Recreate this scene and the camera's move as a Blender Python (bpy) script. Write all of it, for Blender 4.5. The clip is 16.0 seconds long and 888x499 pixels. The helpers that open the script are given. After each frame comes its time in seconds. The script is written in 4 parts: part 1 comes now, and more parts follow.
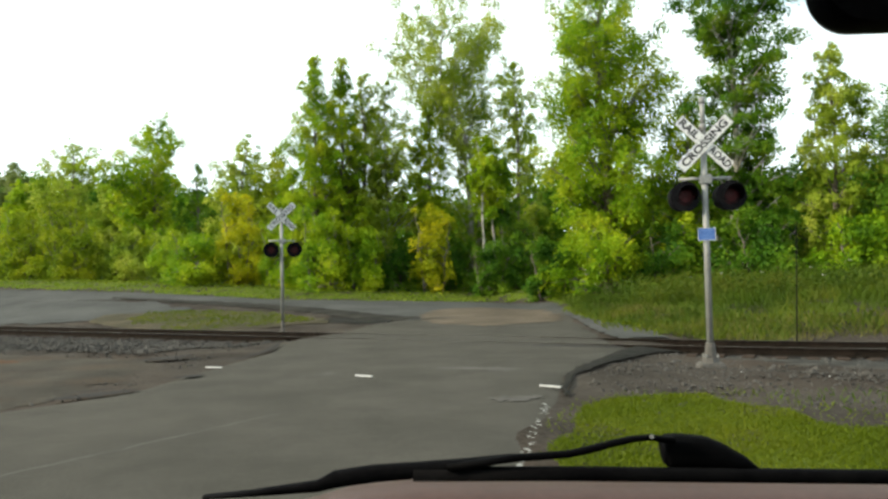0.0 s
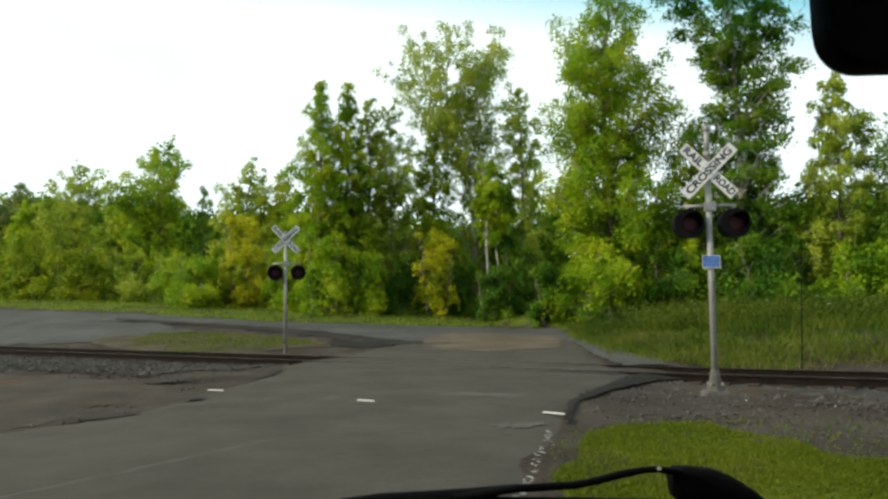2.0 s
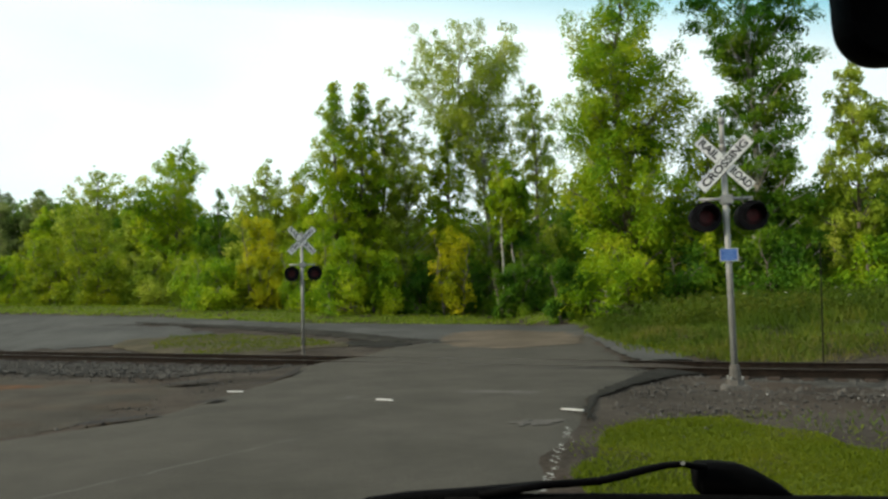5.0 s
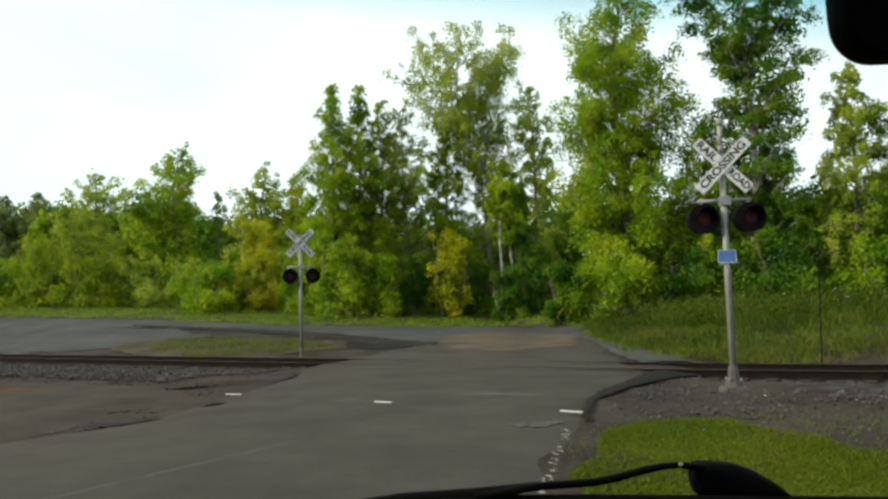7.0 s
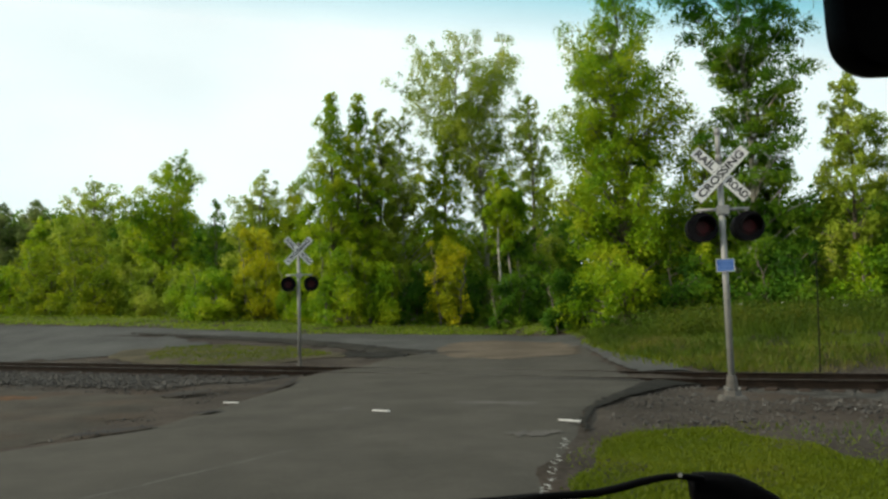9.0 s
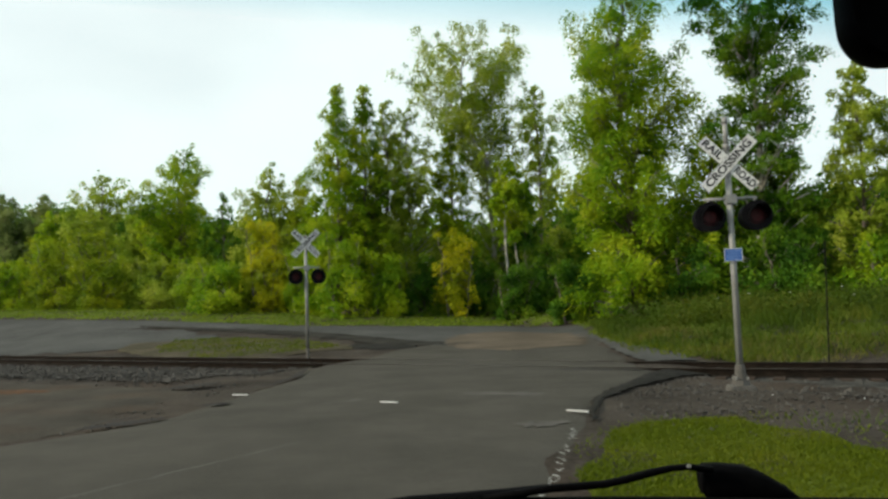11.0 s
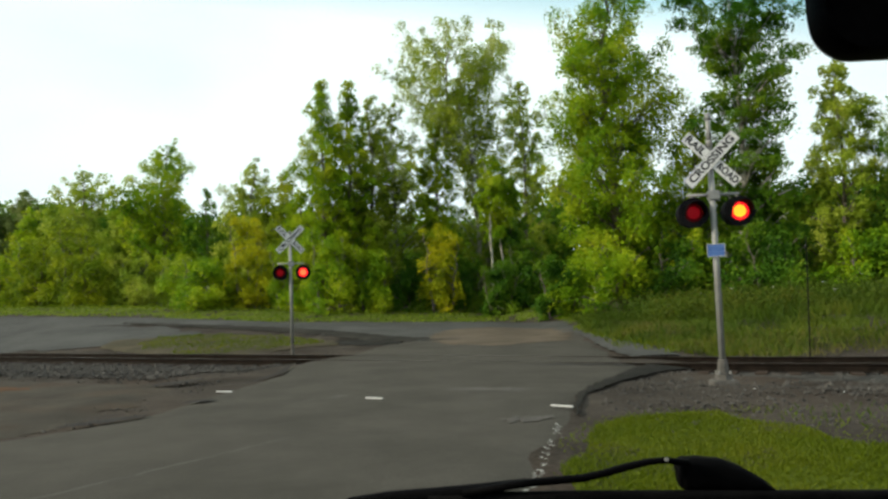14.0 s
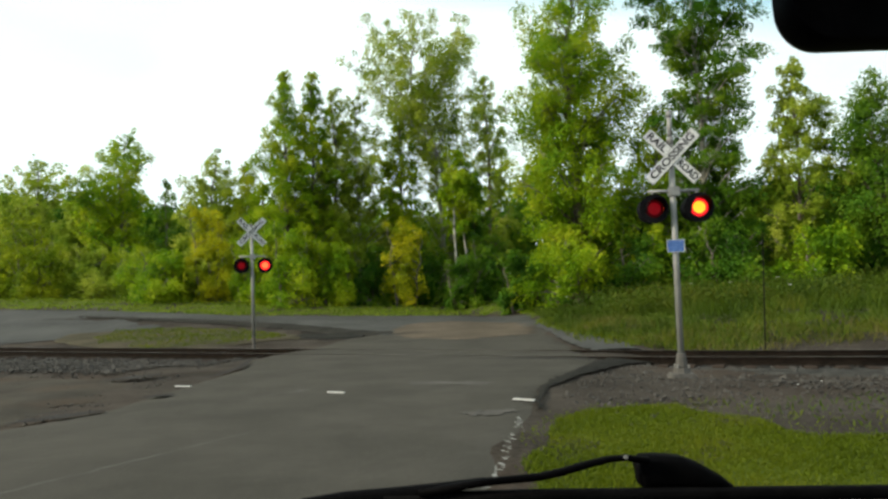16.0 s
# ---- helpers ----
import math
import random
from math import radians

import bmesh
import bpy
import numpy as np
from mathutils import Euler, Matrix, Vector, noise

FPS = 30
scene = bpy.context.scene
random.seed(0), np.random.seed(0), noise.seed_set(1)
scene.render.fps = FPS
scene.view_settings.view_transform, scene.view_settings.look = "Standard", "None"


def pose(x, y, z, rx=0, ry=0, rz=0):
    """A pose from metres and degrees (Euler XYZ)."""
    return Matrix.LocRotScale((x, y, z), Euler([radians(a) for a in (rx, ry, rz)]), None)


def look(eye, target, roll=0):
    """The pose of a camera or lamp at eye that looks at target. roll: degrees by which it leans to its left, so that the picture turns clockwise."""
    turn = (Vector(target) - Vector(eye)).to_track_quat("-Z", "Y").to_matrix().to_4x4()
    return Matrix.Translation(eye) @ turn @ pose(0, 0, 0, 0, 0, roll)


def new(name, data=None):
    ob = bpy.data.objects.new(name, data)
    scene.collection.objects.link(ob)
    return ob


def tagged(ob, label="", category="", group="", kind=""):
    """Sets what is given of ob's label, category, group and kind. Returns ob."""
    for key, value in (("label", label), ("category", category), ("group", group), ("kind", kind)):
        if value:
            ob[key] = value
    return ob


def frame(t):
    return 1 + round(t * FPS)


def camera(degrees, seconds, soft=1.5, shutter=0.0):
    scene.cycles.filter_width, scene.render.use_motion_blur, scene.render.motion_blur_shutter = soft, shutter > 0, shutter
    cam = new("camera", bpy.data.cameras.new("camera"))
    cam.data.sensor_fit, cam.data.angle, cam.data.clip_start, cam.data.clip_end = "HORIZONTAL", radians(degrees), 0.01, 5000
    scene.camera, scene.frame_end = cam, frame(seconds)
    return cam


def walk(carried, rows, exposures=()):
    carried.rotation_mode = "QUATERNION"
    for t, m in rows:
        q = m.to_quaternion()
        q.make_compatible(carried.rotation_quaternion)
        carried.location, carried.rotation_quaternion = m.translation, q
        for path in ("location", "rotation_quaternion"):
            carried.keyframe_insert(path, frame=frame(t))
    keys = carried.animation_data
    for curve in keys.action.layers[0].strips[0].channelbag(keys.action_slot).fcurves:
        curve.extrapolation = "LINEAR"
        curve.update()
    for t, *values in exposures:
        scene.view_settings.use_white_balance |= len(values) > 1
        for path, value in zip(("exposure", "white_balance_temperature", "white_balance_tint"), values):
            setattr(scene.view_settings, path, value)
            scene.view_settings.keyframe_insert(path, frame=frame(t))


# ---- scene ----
cam = camera(62.0, 16.0, soft=2.7)
PATH = [
    (0, (0.011, 0.017, 1.654), (0.062, 2.015, 1.726), -1.3),
    (0.5, (0.011, 0.015, 1.656), (0.067, 2.011, 1.769), -1.1),
    (1, (0.009, 0.012, 1.658), (0.063, 2.007, 1.785), -1.0),
    (1.5, (0.008, 0.012, 1.657), (0.061, 2.007, 1.797), -0.8),
    (2, (0.005, 0.01, 1.659), (0.047, 2.005, 1.797), -0.7),
    (2.5, (0.004, 0.011, 1.657), (0.036, 2.006, 1.795), -0.9),
    (3, (0.001, 0.008, 1.659), (0.016, 2.003, 1.791), -1.2),
    (3.5, (0.0, 0.007, 1.659), (-0.006, 2.002, 1.791), -1.3),
    (4, (-0.002, 0.006, 1.659), (-0.009, 2.002, 1.79), -1.5),
    (6.5, (0.002, 0.004, 1.662), (0.008, 1.999, 1.802), -1.8),
    (7, (0.002, 0.008, 1.658), (0.007, 2.003, 1.798), -1.8),
    (7.5, (0.004, 0.009, 1.658), (0.014, 2.004, 1.786), -1.8),
    (8, (0.003, 0.004, 1.662), (0.015, 1.999, 1.808), -2.0),
    (8.5, (0.0, 0.006, 1.662), (0.011, 1.999, 1.823), -1.6),
    (9, (0.001, 0.008, 1.66), (0.011, 2.001, 1.822), -1.7),
    (11.5, (0.0, 0.006, 1.662), (-0.011, 2.001, 1.799), -2.1),
    (12, (0.002, 0.006, 1.662), (-0.005, 2.001, 1.8), -2.2),
    (12.5, (0.005, 0.006, 1.662), (0.013, 2.002, 1.798), -2.2),
    (13, (0.007, 0.008, 1.659), (0.016, 2.003, 1.788), -2.2),
    (13.5, (0.013, 0.009, 1.66), (0.046, 2.005, 1.789), -2.4),
    (14, (0.008, 0.01, 1.66), (0.038, 2.005, 1.787), -2.2),
    (14.5, (0.006, 0.01, 1.66), (0.039, 2.006, 1.781), -1.8),
    (15, (0.003, 0.02, 1.66), (0.051, 2.016, 1.773), -1.5),
    (15.5, (0.012, 0.027, 1.663), (0.096, 2.022, 1.769), -1.9),
    (16, (0.015, 0.032, 1.661), (0.142, 2.025, 1.768), -2.0),
]
EXPOSURES = [(0.0, 0.46), (0.5, 0.27), (1.0, 0.1), (2.0, 0.02), (4.0, -0.06), (7.0, -0.08), (9.0, -0.18), (12.0, -0.24), (14.0, -0.1), (16.0, 0.0)]
walk(cam, [(t, look(eye, target, roll)) for t, eye, target, roll in PATH], EXPOSURES)

SUN_FROM = Vector((-0.87, -0.22, 0.43)).normalized()

# ---- world and sun ----
world = bpy.data.worlds.new("sky")
scene.world = world
world.use_nodes = True
wn, wl = world.node_tree.nodes, world.node_tree.links
bg = wn["Background"]
sky = wn.new("ShaderNodeTexSky")
sky.sky_type, sky.sun_disc = "NISHITA", False
sky.sun_elevation = math.asin(SUN_FROM.z)
sky.sun_rotation = math.atan2(SUN_FROM.x, SUN_FROM.y)
sky.air_density, sky.dust_density = 1.0, 2.0
coord = wn.new("ShaderNodeTexCoord")
cloud = wn.new("ShaderNodeTexNoise")
cloud.inputs["Scale"].default_value, cloud.inputs["Detail"].default_value = 2.2, 6
stretch = wn.new("ShaderNodeMapping")
stretch.inputs["Scale"].default_value = (1, 1, 2.6)
ramp = wn.new("ShaderNodeValToRGB")
ramp.color_ramp.elements[0].position, ramp.color_ramp.elements[1].position = 0.36, 0.56
ramp.color_ramp.elements[0].color, ramp.color_ramp.elements[1].color = (0.86, 0.86, 0.86, 1), (1, 1, 1, 1)
blend = wn.new("ShaderNodeMix")
blend.data_type = "RGBA"
CLOUD = 12.8
blend.inputs["B"].default_value = (0.87 * CLOUD, 0.985 * CLOUD, 0.975 * CLOUD, 1)
wl.new(coord.outputs["Generated"], stretch.inputs["Vector"])
wl.new(stretch.outputs[0], cloud.inputs["Vector"])
wl.new(cloud.outputs["Fac"], ramp.inputs["Fac"])
wl.new(ramp.outputs["Color"], blend.inputs["Factor"])
wl.new(sky.outputs["Color"], blend.inputs["A"])
wl.new(blend.outputs["Result"], bg.inputs["Color"])
bg.inputs["Strength"].default_value = 0.1

sun = new("sun", bpy.data.lights.new("sun", "SUN"))
sun.data.energy, sun.data.angle, sun.data.color = 5.0, radians(4), (1.0, 0.90, 0.68)
sun.matrix_world = look((0, 0, 0), -SUN_FROM)


# ---- materials ----
def material(name, dark, light, rough=0.85, scale=6.0, fine=60.0, bump=0.3, metal=0.0, stain=None, spec=0.5, per_piece=0.0):
    """A surface with two scales of variation and a fine relief; scale and fine in features per metre."""
    m = bpy.data.materials.new(name)
    m.use_nodes = True
    n, l = m.node_tree.nodes, m.node_tree.links
    b = n["Principled BSDF"]
    co = n.new("ShaderNodeTexCoord")
    big, small = n.new("ShaderNodeTexNoise"), n.new("ShaderNodeTexNoise")
    for tex, s in ((big, scale), (small, fine)):
        tex.inputs["Scale"].default_value, tex.inputs["Detail"].default_value = s, 5
        tex.inputs["Roughness"].default_value = 0.62
        l.new(co.outputs["Object"], tex.inputs["Vector"])
    add = n.new("ShaderNodeMath")
    add.operation = "MULTIPLY_ADD"
    add.inputs[1].default_value = 0.55
    half = n.new("ShaderNodeMath")
    half.operation = "MULTIPLY"
    half.inputs[1].default_value = 0.45
    l.new(small.outputs["Fac"], half.inputs[0])
    l.new(big.outputs["Fac"], add.inputs[0])
    l.new(half.outputs[0], add.inputs[2])
    fac = add.outputs[0]
    if per_piece:
        info = n.new("ShaderNodeObjectInfo")
        mix = n.new("ShaderNodeMath")
        mix.operation = "MULTIPLY_ADD"
        mix.inputs[1].default_value = per_piece
        l.new(info.outputs["Random"], mix.inputs[0])
        l.new(fac, mix.inputs[2])
        fac = mix.outputs[0]
    r = n.new("ShaderNodeValToRGB")
    r.color_ramp.elements[0].position, r.color_ramp.elements[1].position = 0.40, 0.60
    r.color_ramp.elements[0].color, r.color_ramp.elements[1].color = (*dark, 1), (*light, 1)
    l.new(fac, r.inputs["Fac"])
    colour = r.outputs["Color"]
    if stain:
        tint, amount, sc = stain
        t = n.new("ShaderNodeTexNoise")
        t.inputs["Scale"].default_value, t.inputs["Detail"].default_value = sc, 6
        l.new(co.outputs["Object"], t.inputs["Vector"])
        tr = n.new("ShaderNodeValToRGB")
        tr.color_ramp.elements[0].position, tr.color_ramp.elements[1].position = 0.5, 0.66
        tr.color_ramp.elements[0].color = (0, 0, 0, 1)
        tr.color_ramp.elements[1].color = (amount, amount, amount, 1)
        l.new(t.outputs["Fac"], tr.inputs["Fac"])
        mx = n.new("ShaderNodeMix")
        mx.data_type = "RGBA"
        l.new(tr.outputs["Color"], mx.inputs["Factor"])
        l.new(colour, mx.inputs["A"])
        mx.inputs["B"].default_value = (*tint, 1)
        colour = mx.outputs["Result"]
    l.new(colour, b.inputs["Base Color"])
    b.inputs["Roughness"].default_value, b.inputs["Metallic"].default_value = rough, metal
    b.inputs["Specular IOR Level"].default_value = spec
    if bump:
        bp = n.new("ShaderNodeBump")
        bp.inputs["Strength"].default_value, bp.inputs["Distance"].default_value = bump, 0.02
        l.new(small.outputs["Fac"], bp.inputs["Height"])
        l.new(bp.outputs["Normal"], b.inputs["Normal"])
    return m


def leafage(name, colours, through_light=0.5):
    """Leaves: each leaf its own tone, lit and shaded masses painted as patches, light passing through."""
    m = bpy.data.materials.new(name)
    m.use_nodes = True
    n, l = m.node_tree.nodes, m.node_tree.links
    b = n["Principled BSDF"]
    geo, co = n.new("ShaderNodeNewGeometry"), n.new("ShaderNodeTexCoord")
    # broad noise puts light and dark masses into the leaf colour
    patch = n.new("ShaderNodeTexNoise")
    patch.inputs["Scale"].default_value, patch.inputs["Detail"].default_value = 0.55, 3
    l.new(co.outputs["Object"], patch.inputs["Vector"])
    add = n.new("ShaderNodeMath")
    add.operation = "MULTIPLY_ADD"
    add.inputs[1].default_value = 0.26
    sub = n.new("ShaderNodeMath")
    sub.operation = "MULTIPLY_ADD"
    sub.inputs[1].default_value, sub.inputs[2].default_value = 1.7, -0.44
    l.new(patch.outputs["Fac"], sub.inputs[0])
    l.new(geo.outputs["Random Per Island"], add.inputs[0])
    l.new(sub.outputs[0], add.inputs[2])
    r = n.new("ShaderNodeValToRGB")
    while len(r.color_ramp.elements) < len(colours):
        r.color_ramp.elements.new(0.5)
    for i, c in enumerate(colours):
        r.color_ramp.elements[i].position = 0.12 + 0.76 * i / (len(colours) - 1)
        r.color_ramp.elements[i].color = (*c, 1)
    l.new(add.outputs[0], r.inputs["Fac"])
    l.new(r.outputs["Color"], b.inputs["Base Color"])
    b.inputs["Roughness"].default_value = 0.6
    b.inputs["Specular IOR Level"].default_value = 0.14
    tr = n.new("ShaderNodeBsdfTranslucent")
    l.new(r.outputs["Color"], tr.inputs["Color"])
    mix = n.new("ShaderNodeMixShader")
    mix.inputs[0].default_value = through_light
    l.new(b.outputs[0], mix.inputs[1])
    l.new(tr.outputs[0], mix.inputs[2])
    l.new(mix.outputs[0], n["Material Output"].inputs["Surface"])
    return m


def plain(name, colour, rough=0.5, metal=0.0, glow=0.0, glow_colour=None):
    m = bpy.data.materials.new(name)
    m.use_nodes = True
    b = m.node_tree.nodes["Principled BSDF"]
    b.inputs["Base Color"].default_value = (*colour, 1)
    b.inputs["Roughness"].default_value, b.inputs["Metallic"].default_value = rough, metal
    if glow:
        b.inputs["Emission Color"].default_value = (*(glow_colour or colour), 1)
        b.inputs["Emission Strength"].default_value = glow
        b.inputs["Specular IOR Level"].default_value = 0.06
    return m


ASPHALT = material("asphalt", (0.042, 0.040, 0.034), (0.062, 0.058, 0.050), 0.92, 0.7, 34, 0.6, stain=((0.072, 0.067, 0.057), 0.3, 0.3), spec=0.06)
# black asphalt; at the road edge it also paints the drop's shade
PATCH = material("black_asphalt_and_shade", (0.012, 0.012, 0.011), (0.026, 0.025, 0.022), 0.9, 2.0, 60, 0.5, spec=0.06)
ARC = material("rolled_asphalt", (0.014, 0.014, 0.012), (0.034, 0.032, 0.028), 0.9, 1.2, 30, 0.5, spec=0.06)
STAIN = material("oily_stain", (0.020, 0.019, 0.019), (0.042, 0.040, 0.038), 0.9, 1.5, 40, 0.4, spec=0.06)
TAR = material("tar", (0.012, 0.012, 0.013), (0.03, 0.029, 0.028), 0.7, 3.0, 60, 0.4, spec=0.06)
GRAVEL = material("gravel_ground", (0.020, 0.017, 0.014), (0.058, 0.050, 0.042), 0.95, 0.5, 14, 0.9, stain=((0.055, 0.037, 0.026), 0.35, 0.22), spec=0.06)
DIRT = material("bare_dirt", (0.031, 0.028, 0.023), (0.058, 0.052, 0.043), 0.95, 0.8, 22, 0.7, stain=((0.075, 0.045, 0.028), 0.3, 0.5), spec=0.06)
ORANGE = material("rusty_dirt", (0.050, 0.030, 0.018), (0.105, 0.056, 0.030), 0.95, 1.2, 22, 0.7, spec=0.06)
SHOULDER = material("grey_ballast", (0.020, 0.019, 0.017), (0.060, 0.058, 0.053), 0.95, 3.0, 16, 1.0, spec=0.06)
TAN = material("sandy_gravel", (0.060, 0.050, 0.038), (0.108, 0.088, 0.067), 0.95, 0.5, 18, 0.6, spec=0.06)
BLUEGRAVEL = material("grey_gravel", (0.042, 0.043, 0.042), (0.070, 0.071, 0.068), 0.95, 0.4, 12, 0.8, spec=0.06)
STONE = material("ballast_stone", (0.016, 0.015, 0.014), (0.072, 0.068, 0.063), 0.9, 9.0, 60, 0.4, per_piece=0.2, spec=0.06)
SOD = material("sod", (0.045, 0.066, 0.008), (0.085, 0.110, 0.015), 0.95, 1.2, 30, 0.8, spec=0.06)
ISLAND = material("patchy_sod", (0.034, 0.033, 0.021), (0.066, 0.056, 0.038), 0.95, 0.6, 20, 0.7, spec=0.06)
RAILSTEEL = material("rusty_rail", (0.006, 0.005, 0.004), (0.019, 0.014, 0.011), 0.9, 6.0, 50, 0.3, metal=0.2, spec=0.06)
RAILHEAD = material("worn_rail_head", (0.06, 0.053, 0.048), (0.12, 0.11, 0.10), 0.6, 4.0, 70, 0.1, metal=0.8)
TIE = material("creosoted_timber", (0.012, 0.010, 0.008), (0.040, 0.030, 0.024), 0.9, 5.0, 40, 0.6, per_piece=0.25, spec=0.06)
WORN = material("worn_asphalt", (0.058, 0.055, 0.051), (0.092, 0.087, 0.080), 0.92, 1.5, 40, 0.5, spec=0.06)
PAINTLINE = material("worn_road_paint", (0.08, 0.08, 0.075), (0.28, 0.28, 0.265), 0.7, 8, 60, 0.3)
MARKER = material("white_marker", (0.36, 0.36, 0.35), (0.5, 0.5, 0.49), 0.5, 5, 40, 0.1)
GALV = material("galvanised_mast", (0.17, 0.175, 0.17), (0.27, 0.275, 0.265), 0.6, 4, 40, 0.1, metal=0.35, stain=((0.2, 0.17, 0.14), 0.3, 2.0))
CONCRETE = material("concrete_pad", (0.048, 0.045, 0.041), (0.092, 0.087, 0.079), 0.9, 5, 50, 0.5)
SIGNWHITE = material("white_sign_sheet", (0.50, 0.51, 0.50), (0.62, 0.62, 0.61), 0.5, 3, 40, 0.05, stain=((0.45, 0.43, 0.38), 0.35, 3.0))
SIGNBLACK = plain("black_lettering", (0.012, 0.012, 0.013), 0.5)
SIGNBLUE = material("blue_sign_sheet", (0.022, 0.075, 0.26), (0.034, 0.105, 0.33), 0.45, 6, 40, 0.05)
PALEBLUE = material("pale_blue_print", (0.09, 0.18, 0.42), (0.14, 0.24, 0.48), 0.5, 6, 40, 0.05)
LAMPBLACK = material("black_lamp_paint", (0.003, 0.003, 0.004), (0.008, 0.008, 0.009), 0.7, 6, 50, 0.1, spec=0.04)
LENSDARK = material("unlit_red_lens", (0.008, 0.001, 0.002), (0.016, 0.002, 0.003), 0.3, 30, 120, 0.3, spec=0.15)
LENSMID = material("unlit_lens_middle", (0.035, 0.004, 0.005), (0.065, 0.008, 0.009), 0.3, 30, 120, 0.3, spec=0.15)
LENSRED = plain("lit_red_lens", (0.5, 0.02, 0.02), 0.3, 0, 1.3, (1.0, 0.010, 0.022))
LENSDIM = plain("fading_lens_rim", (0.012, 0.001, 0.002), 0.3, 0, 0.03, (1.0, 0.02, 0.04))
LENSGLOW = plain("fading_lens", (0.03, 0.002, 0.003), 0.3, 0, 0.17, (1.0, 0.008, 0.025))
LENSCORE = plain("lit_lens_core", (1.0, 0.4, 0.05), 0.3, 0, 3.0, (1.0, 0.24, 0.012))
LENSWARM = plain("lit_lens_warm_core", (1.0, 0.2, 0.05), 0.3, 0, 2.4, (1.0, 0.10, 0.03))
POSTDARK = material("dark_post", (0.006, 0.007, 0.005), (0.014, 0.014, 0.010), 0.9, 6, 40, 0.2, spec=0.05)
BARK = material("grey_bark", (0.07, 0.058, 0.045), (0.17, 0.145, 0.115), 0.9, 2.5, 18, 0.8)
BIRCH = material("white_bark", (0.20, 0.19, 0.16), (0.42, 0.40, 0.36), 0.8, 1.2, 9, 0.4, stain=((0.06, 0.05, 0.045), 0.8, 2.6))
BLACKPLASTIC = material("black_plastic", (0.001, 0.001, 0.0012), (0.0025, 0.0025, 0.003), 0.6, 20, 300, 0.1, spec=0.02)
RUBBER = material("wiper_rubber", (0.002, 0.002, 0.0025), (0.005, 0.005, 0.0055), 0.7, 20, 200, 0.05, spec=0.02)
DASHMAT = material("dark_dashboard", (0.0025, 0.0025, 0.003), (0.006, 0.006, 0.006), 0.85, 30, 400, 0.2, spec=0.02)
LINING = material("cabin_lining", (0.012, 0.012, 0.013), (0.025, 0.024, 0.024), 0.95, 10, 200, 0.1, spec=0.04)
PAINT = material("brown_car_paint", (0.042, 0.022, 0.017), (0.062, 0.033, 0.026), 0.5, 2, 100, 0.0, metal=0.1, spec=0.2)
GRASS = leafage("grass_blades", [(0.062, 0.090, 0.003), (0.075, 0.106, 0.003), (0.090, 0.118, 0.004), (0.112, 0.128, 0.006)], 0.4)
DRYGRASS = leafage("dry_grass", [(0.050, 0.062, 0.012), (0.075, 0.088, 0.016), (0.105, 0.108, 0.024), (0.135, 0.118, 0.036)], 0.35)
VERGE = leafage("verge_grass", [(0.060, 0.100, 0.005), (0.095, 0.150, 0.007), (0.130, 0.185, 0.009), (0.17, 0.200, 0.014)], 0.4)
WEEDS = leafage("tall_weeds", [(0.024, 0.047, 0.003), (0.040, 0.072, 0.004), (0.060, 0.094, 0.006), (0.090, 0.104, 0.010)], 0.4)
LEAF = leafage("green_leaves", [(0.052, 0.128, 0.006), (0.135, 0.262, 0.006), (0.262, 0.372, 0.008), (0.410, 0.462, 0.018)])
# deep green leaves; for undergrowth and far wood the shade is in the colour
DARKLEAF = leafage("deep_green_shade_leaves", [(0.020, 0.072, 0.007), (0.052, 0.140, 0.008), (0.108, 0.212, 0.010), (0.205, 0.292, 0.018)])
PALELEAF = leafage("poplar_leaves", [(0.080, 0.150, 0.012), (0.180, 0.270, 0.018), (0.300, 0.385, 0.030), (0.44, 0.48, 0.070)])
YELLOWLEAF = leafage("yellowing_leaves", [(0.066, 0.128, 0.006), (0.135, 0.212, 0.007), (0.23, 0.30, 0.009), (0.35, 0.385, 0.014)])
GOLDLEAF = leafage("golden_leaves", [(0.12, 0.18, 0.006), (0.25, 0.30, 0.008), (0.42, 0.43, 0.010), (0.58, 0.52, 0.014)])
# distance haze is put into this colour as grey
HAZYLEAF = leafage("hazy_grey_green_leaves", [(0.060, 0.105, 0.030), (0.110, 0.165, 0.045), (0.175, 0.23, 0.065), (0.26, 0.30, 0.10)])


# ---- mesh helpers ----
def mesh_object(name, verts, faces, mats, smooth=False, which=None):
    me = bpy.data.meshes.new(name)
    me.from_pydata([tuple(v) for v in verts], [], [tuple(f) for f in faces])
    for m in mats if isinstance(mats, (list, tuple)) else [mats]:
        me.materials.append(m)
    if which is not None:
        me.polygons.foreach_set("material_index", which)
    if smooth:
        me.polygons.foreach_set("use_smooth", [True] * len(me.polygons))
    me.update()
    return new(name, me)


def part(name, bm, mat, parent, label="", smooth=False):
    me = bpy.data.meshes.new(name)
    bmesh.ops.recalc_face_normals(bm, faces=bm.faces)
    bm.to_mesh(me)
    bm.free()
    me.materials.append(mat)
    if smooth:
        me.polygons.foreach_set("use_smooth", [True] * len(me.polygons))
    ob = new(name, me)
    ob.parent = parent
    return tagged(ob, label)


def adopt(ob, parent, label=""):
    ob.parent = parent
    return tagged(ob, label)


def box(sx, sy, sz, m=None, bevel=0.0, bm=None):
    bm = bm or bmesh.new()
    made = bmesh.ops.create_cube(bm, size=1, matrix=(m or Matrix()) @ Matrix.Diagonal((sx, sy, sz, 1)))
    if bevel:
        edges = {e for v in made["verts"] for e in v.link_edges}
        bmesh.ops.bevel(bm, geom=list(edges), offset=bevel, segments=2, affect="EDGES")
    return bm


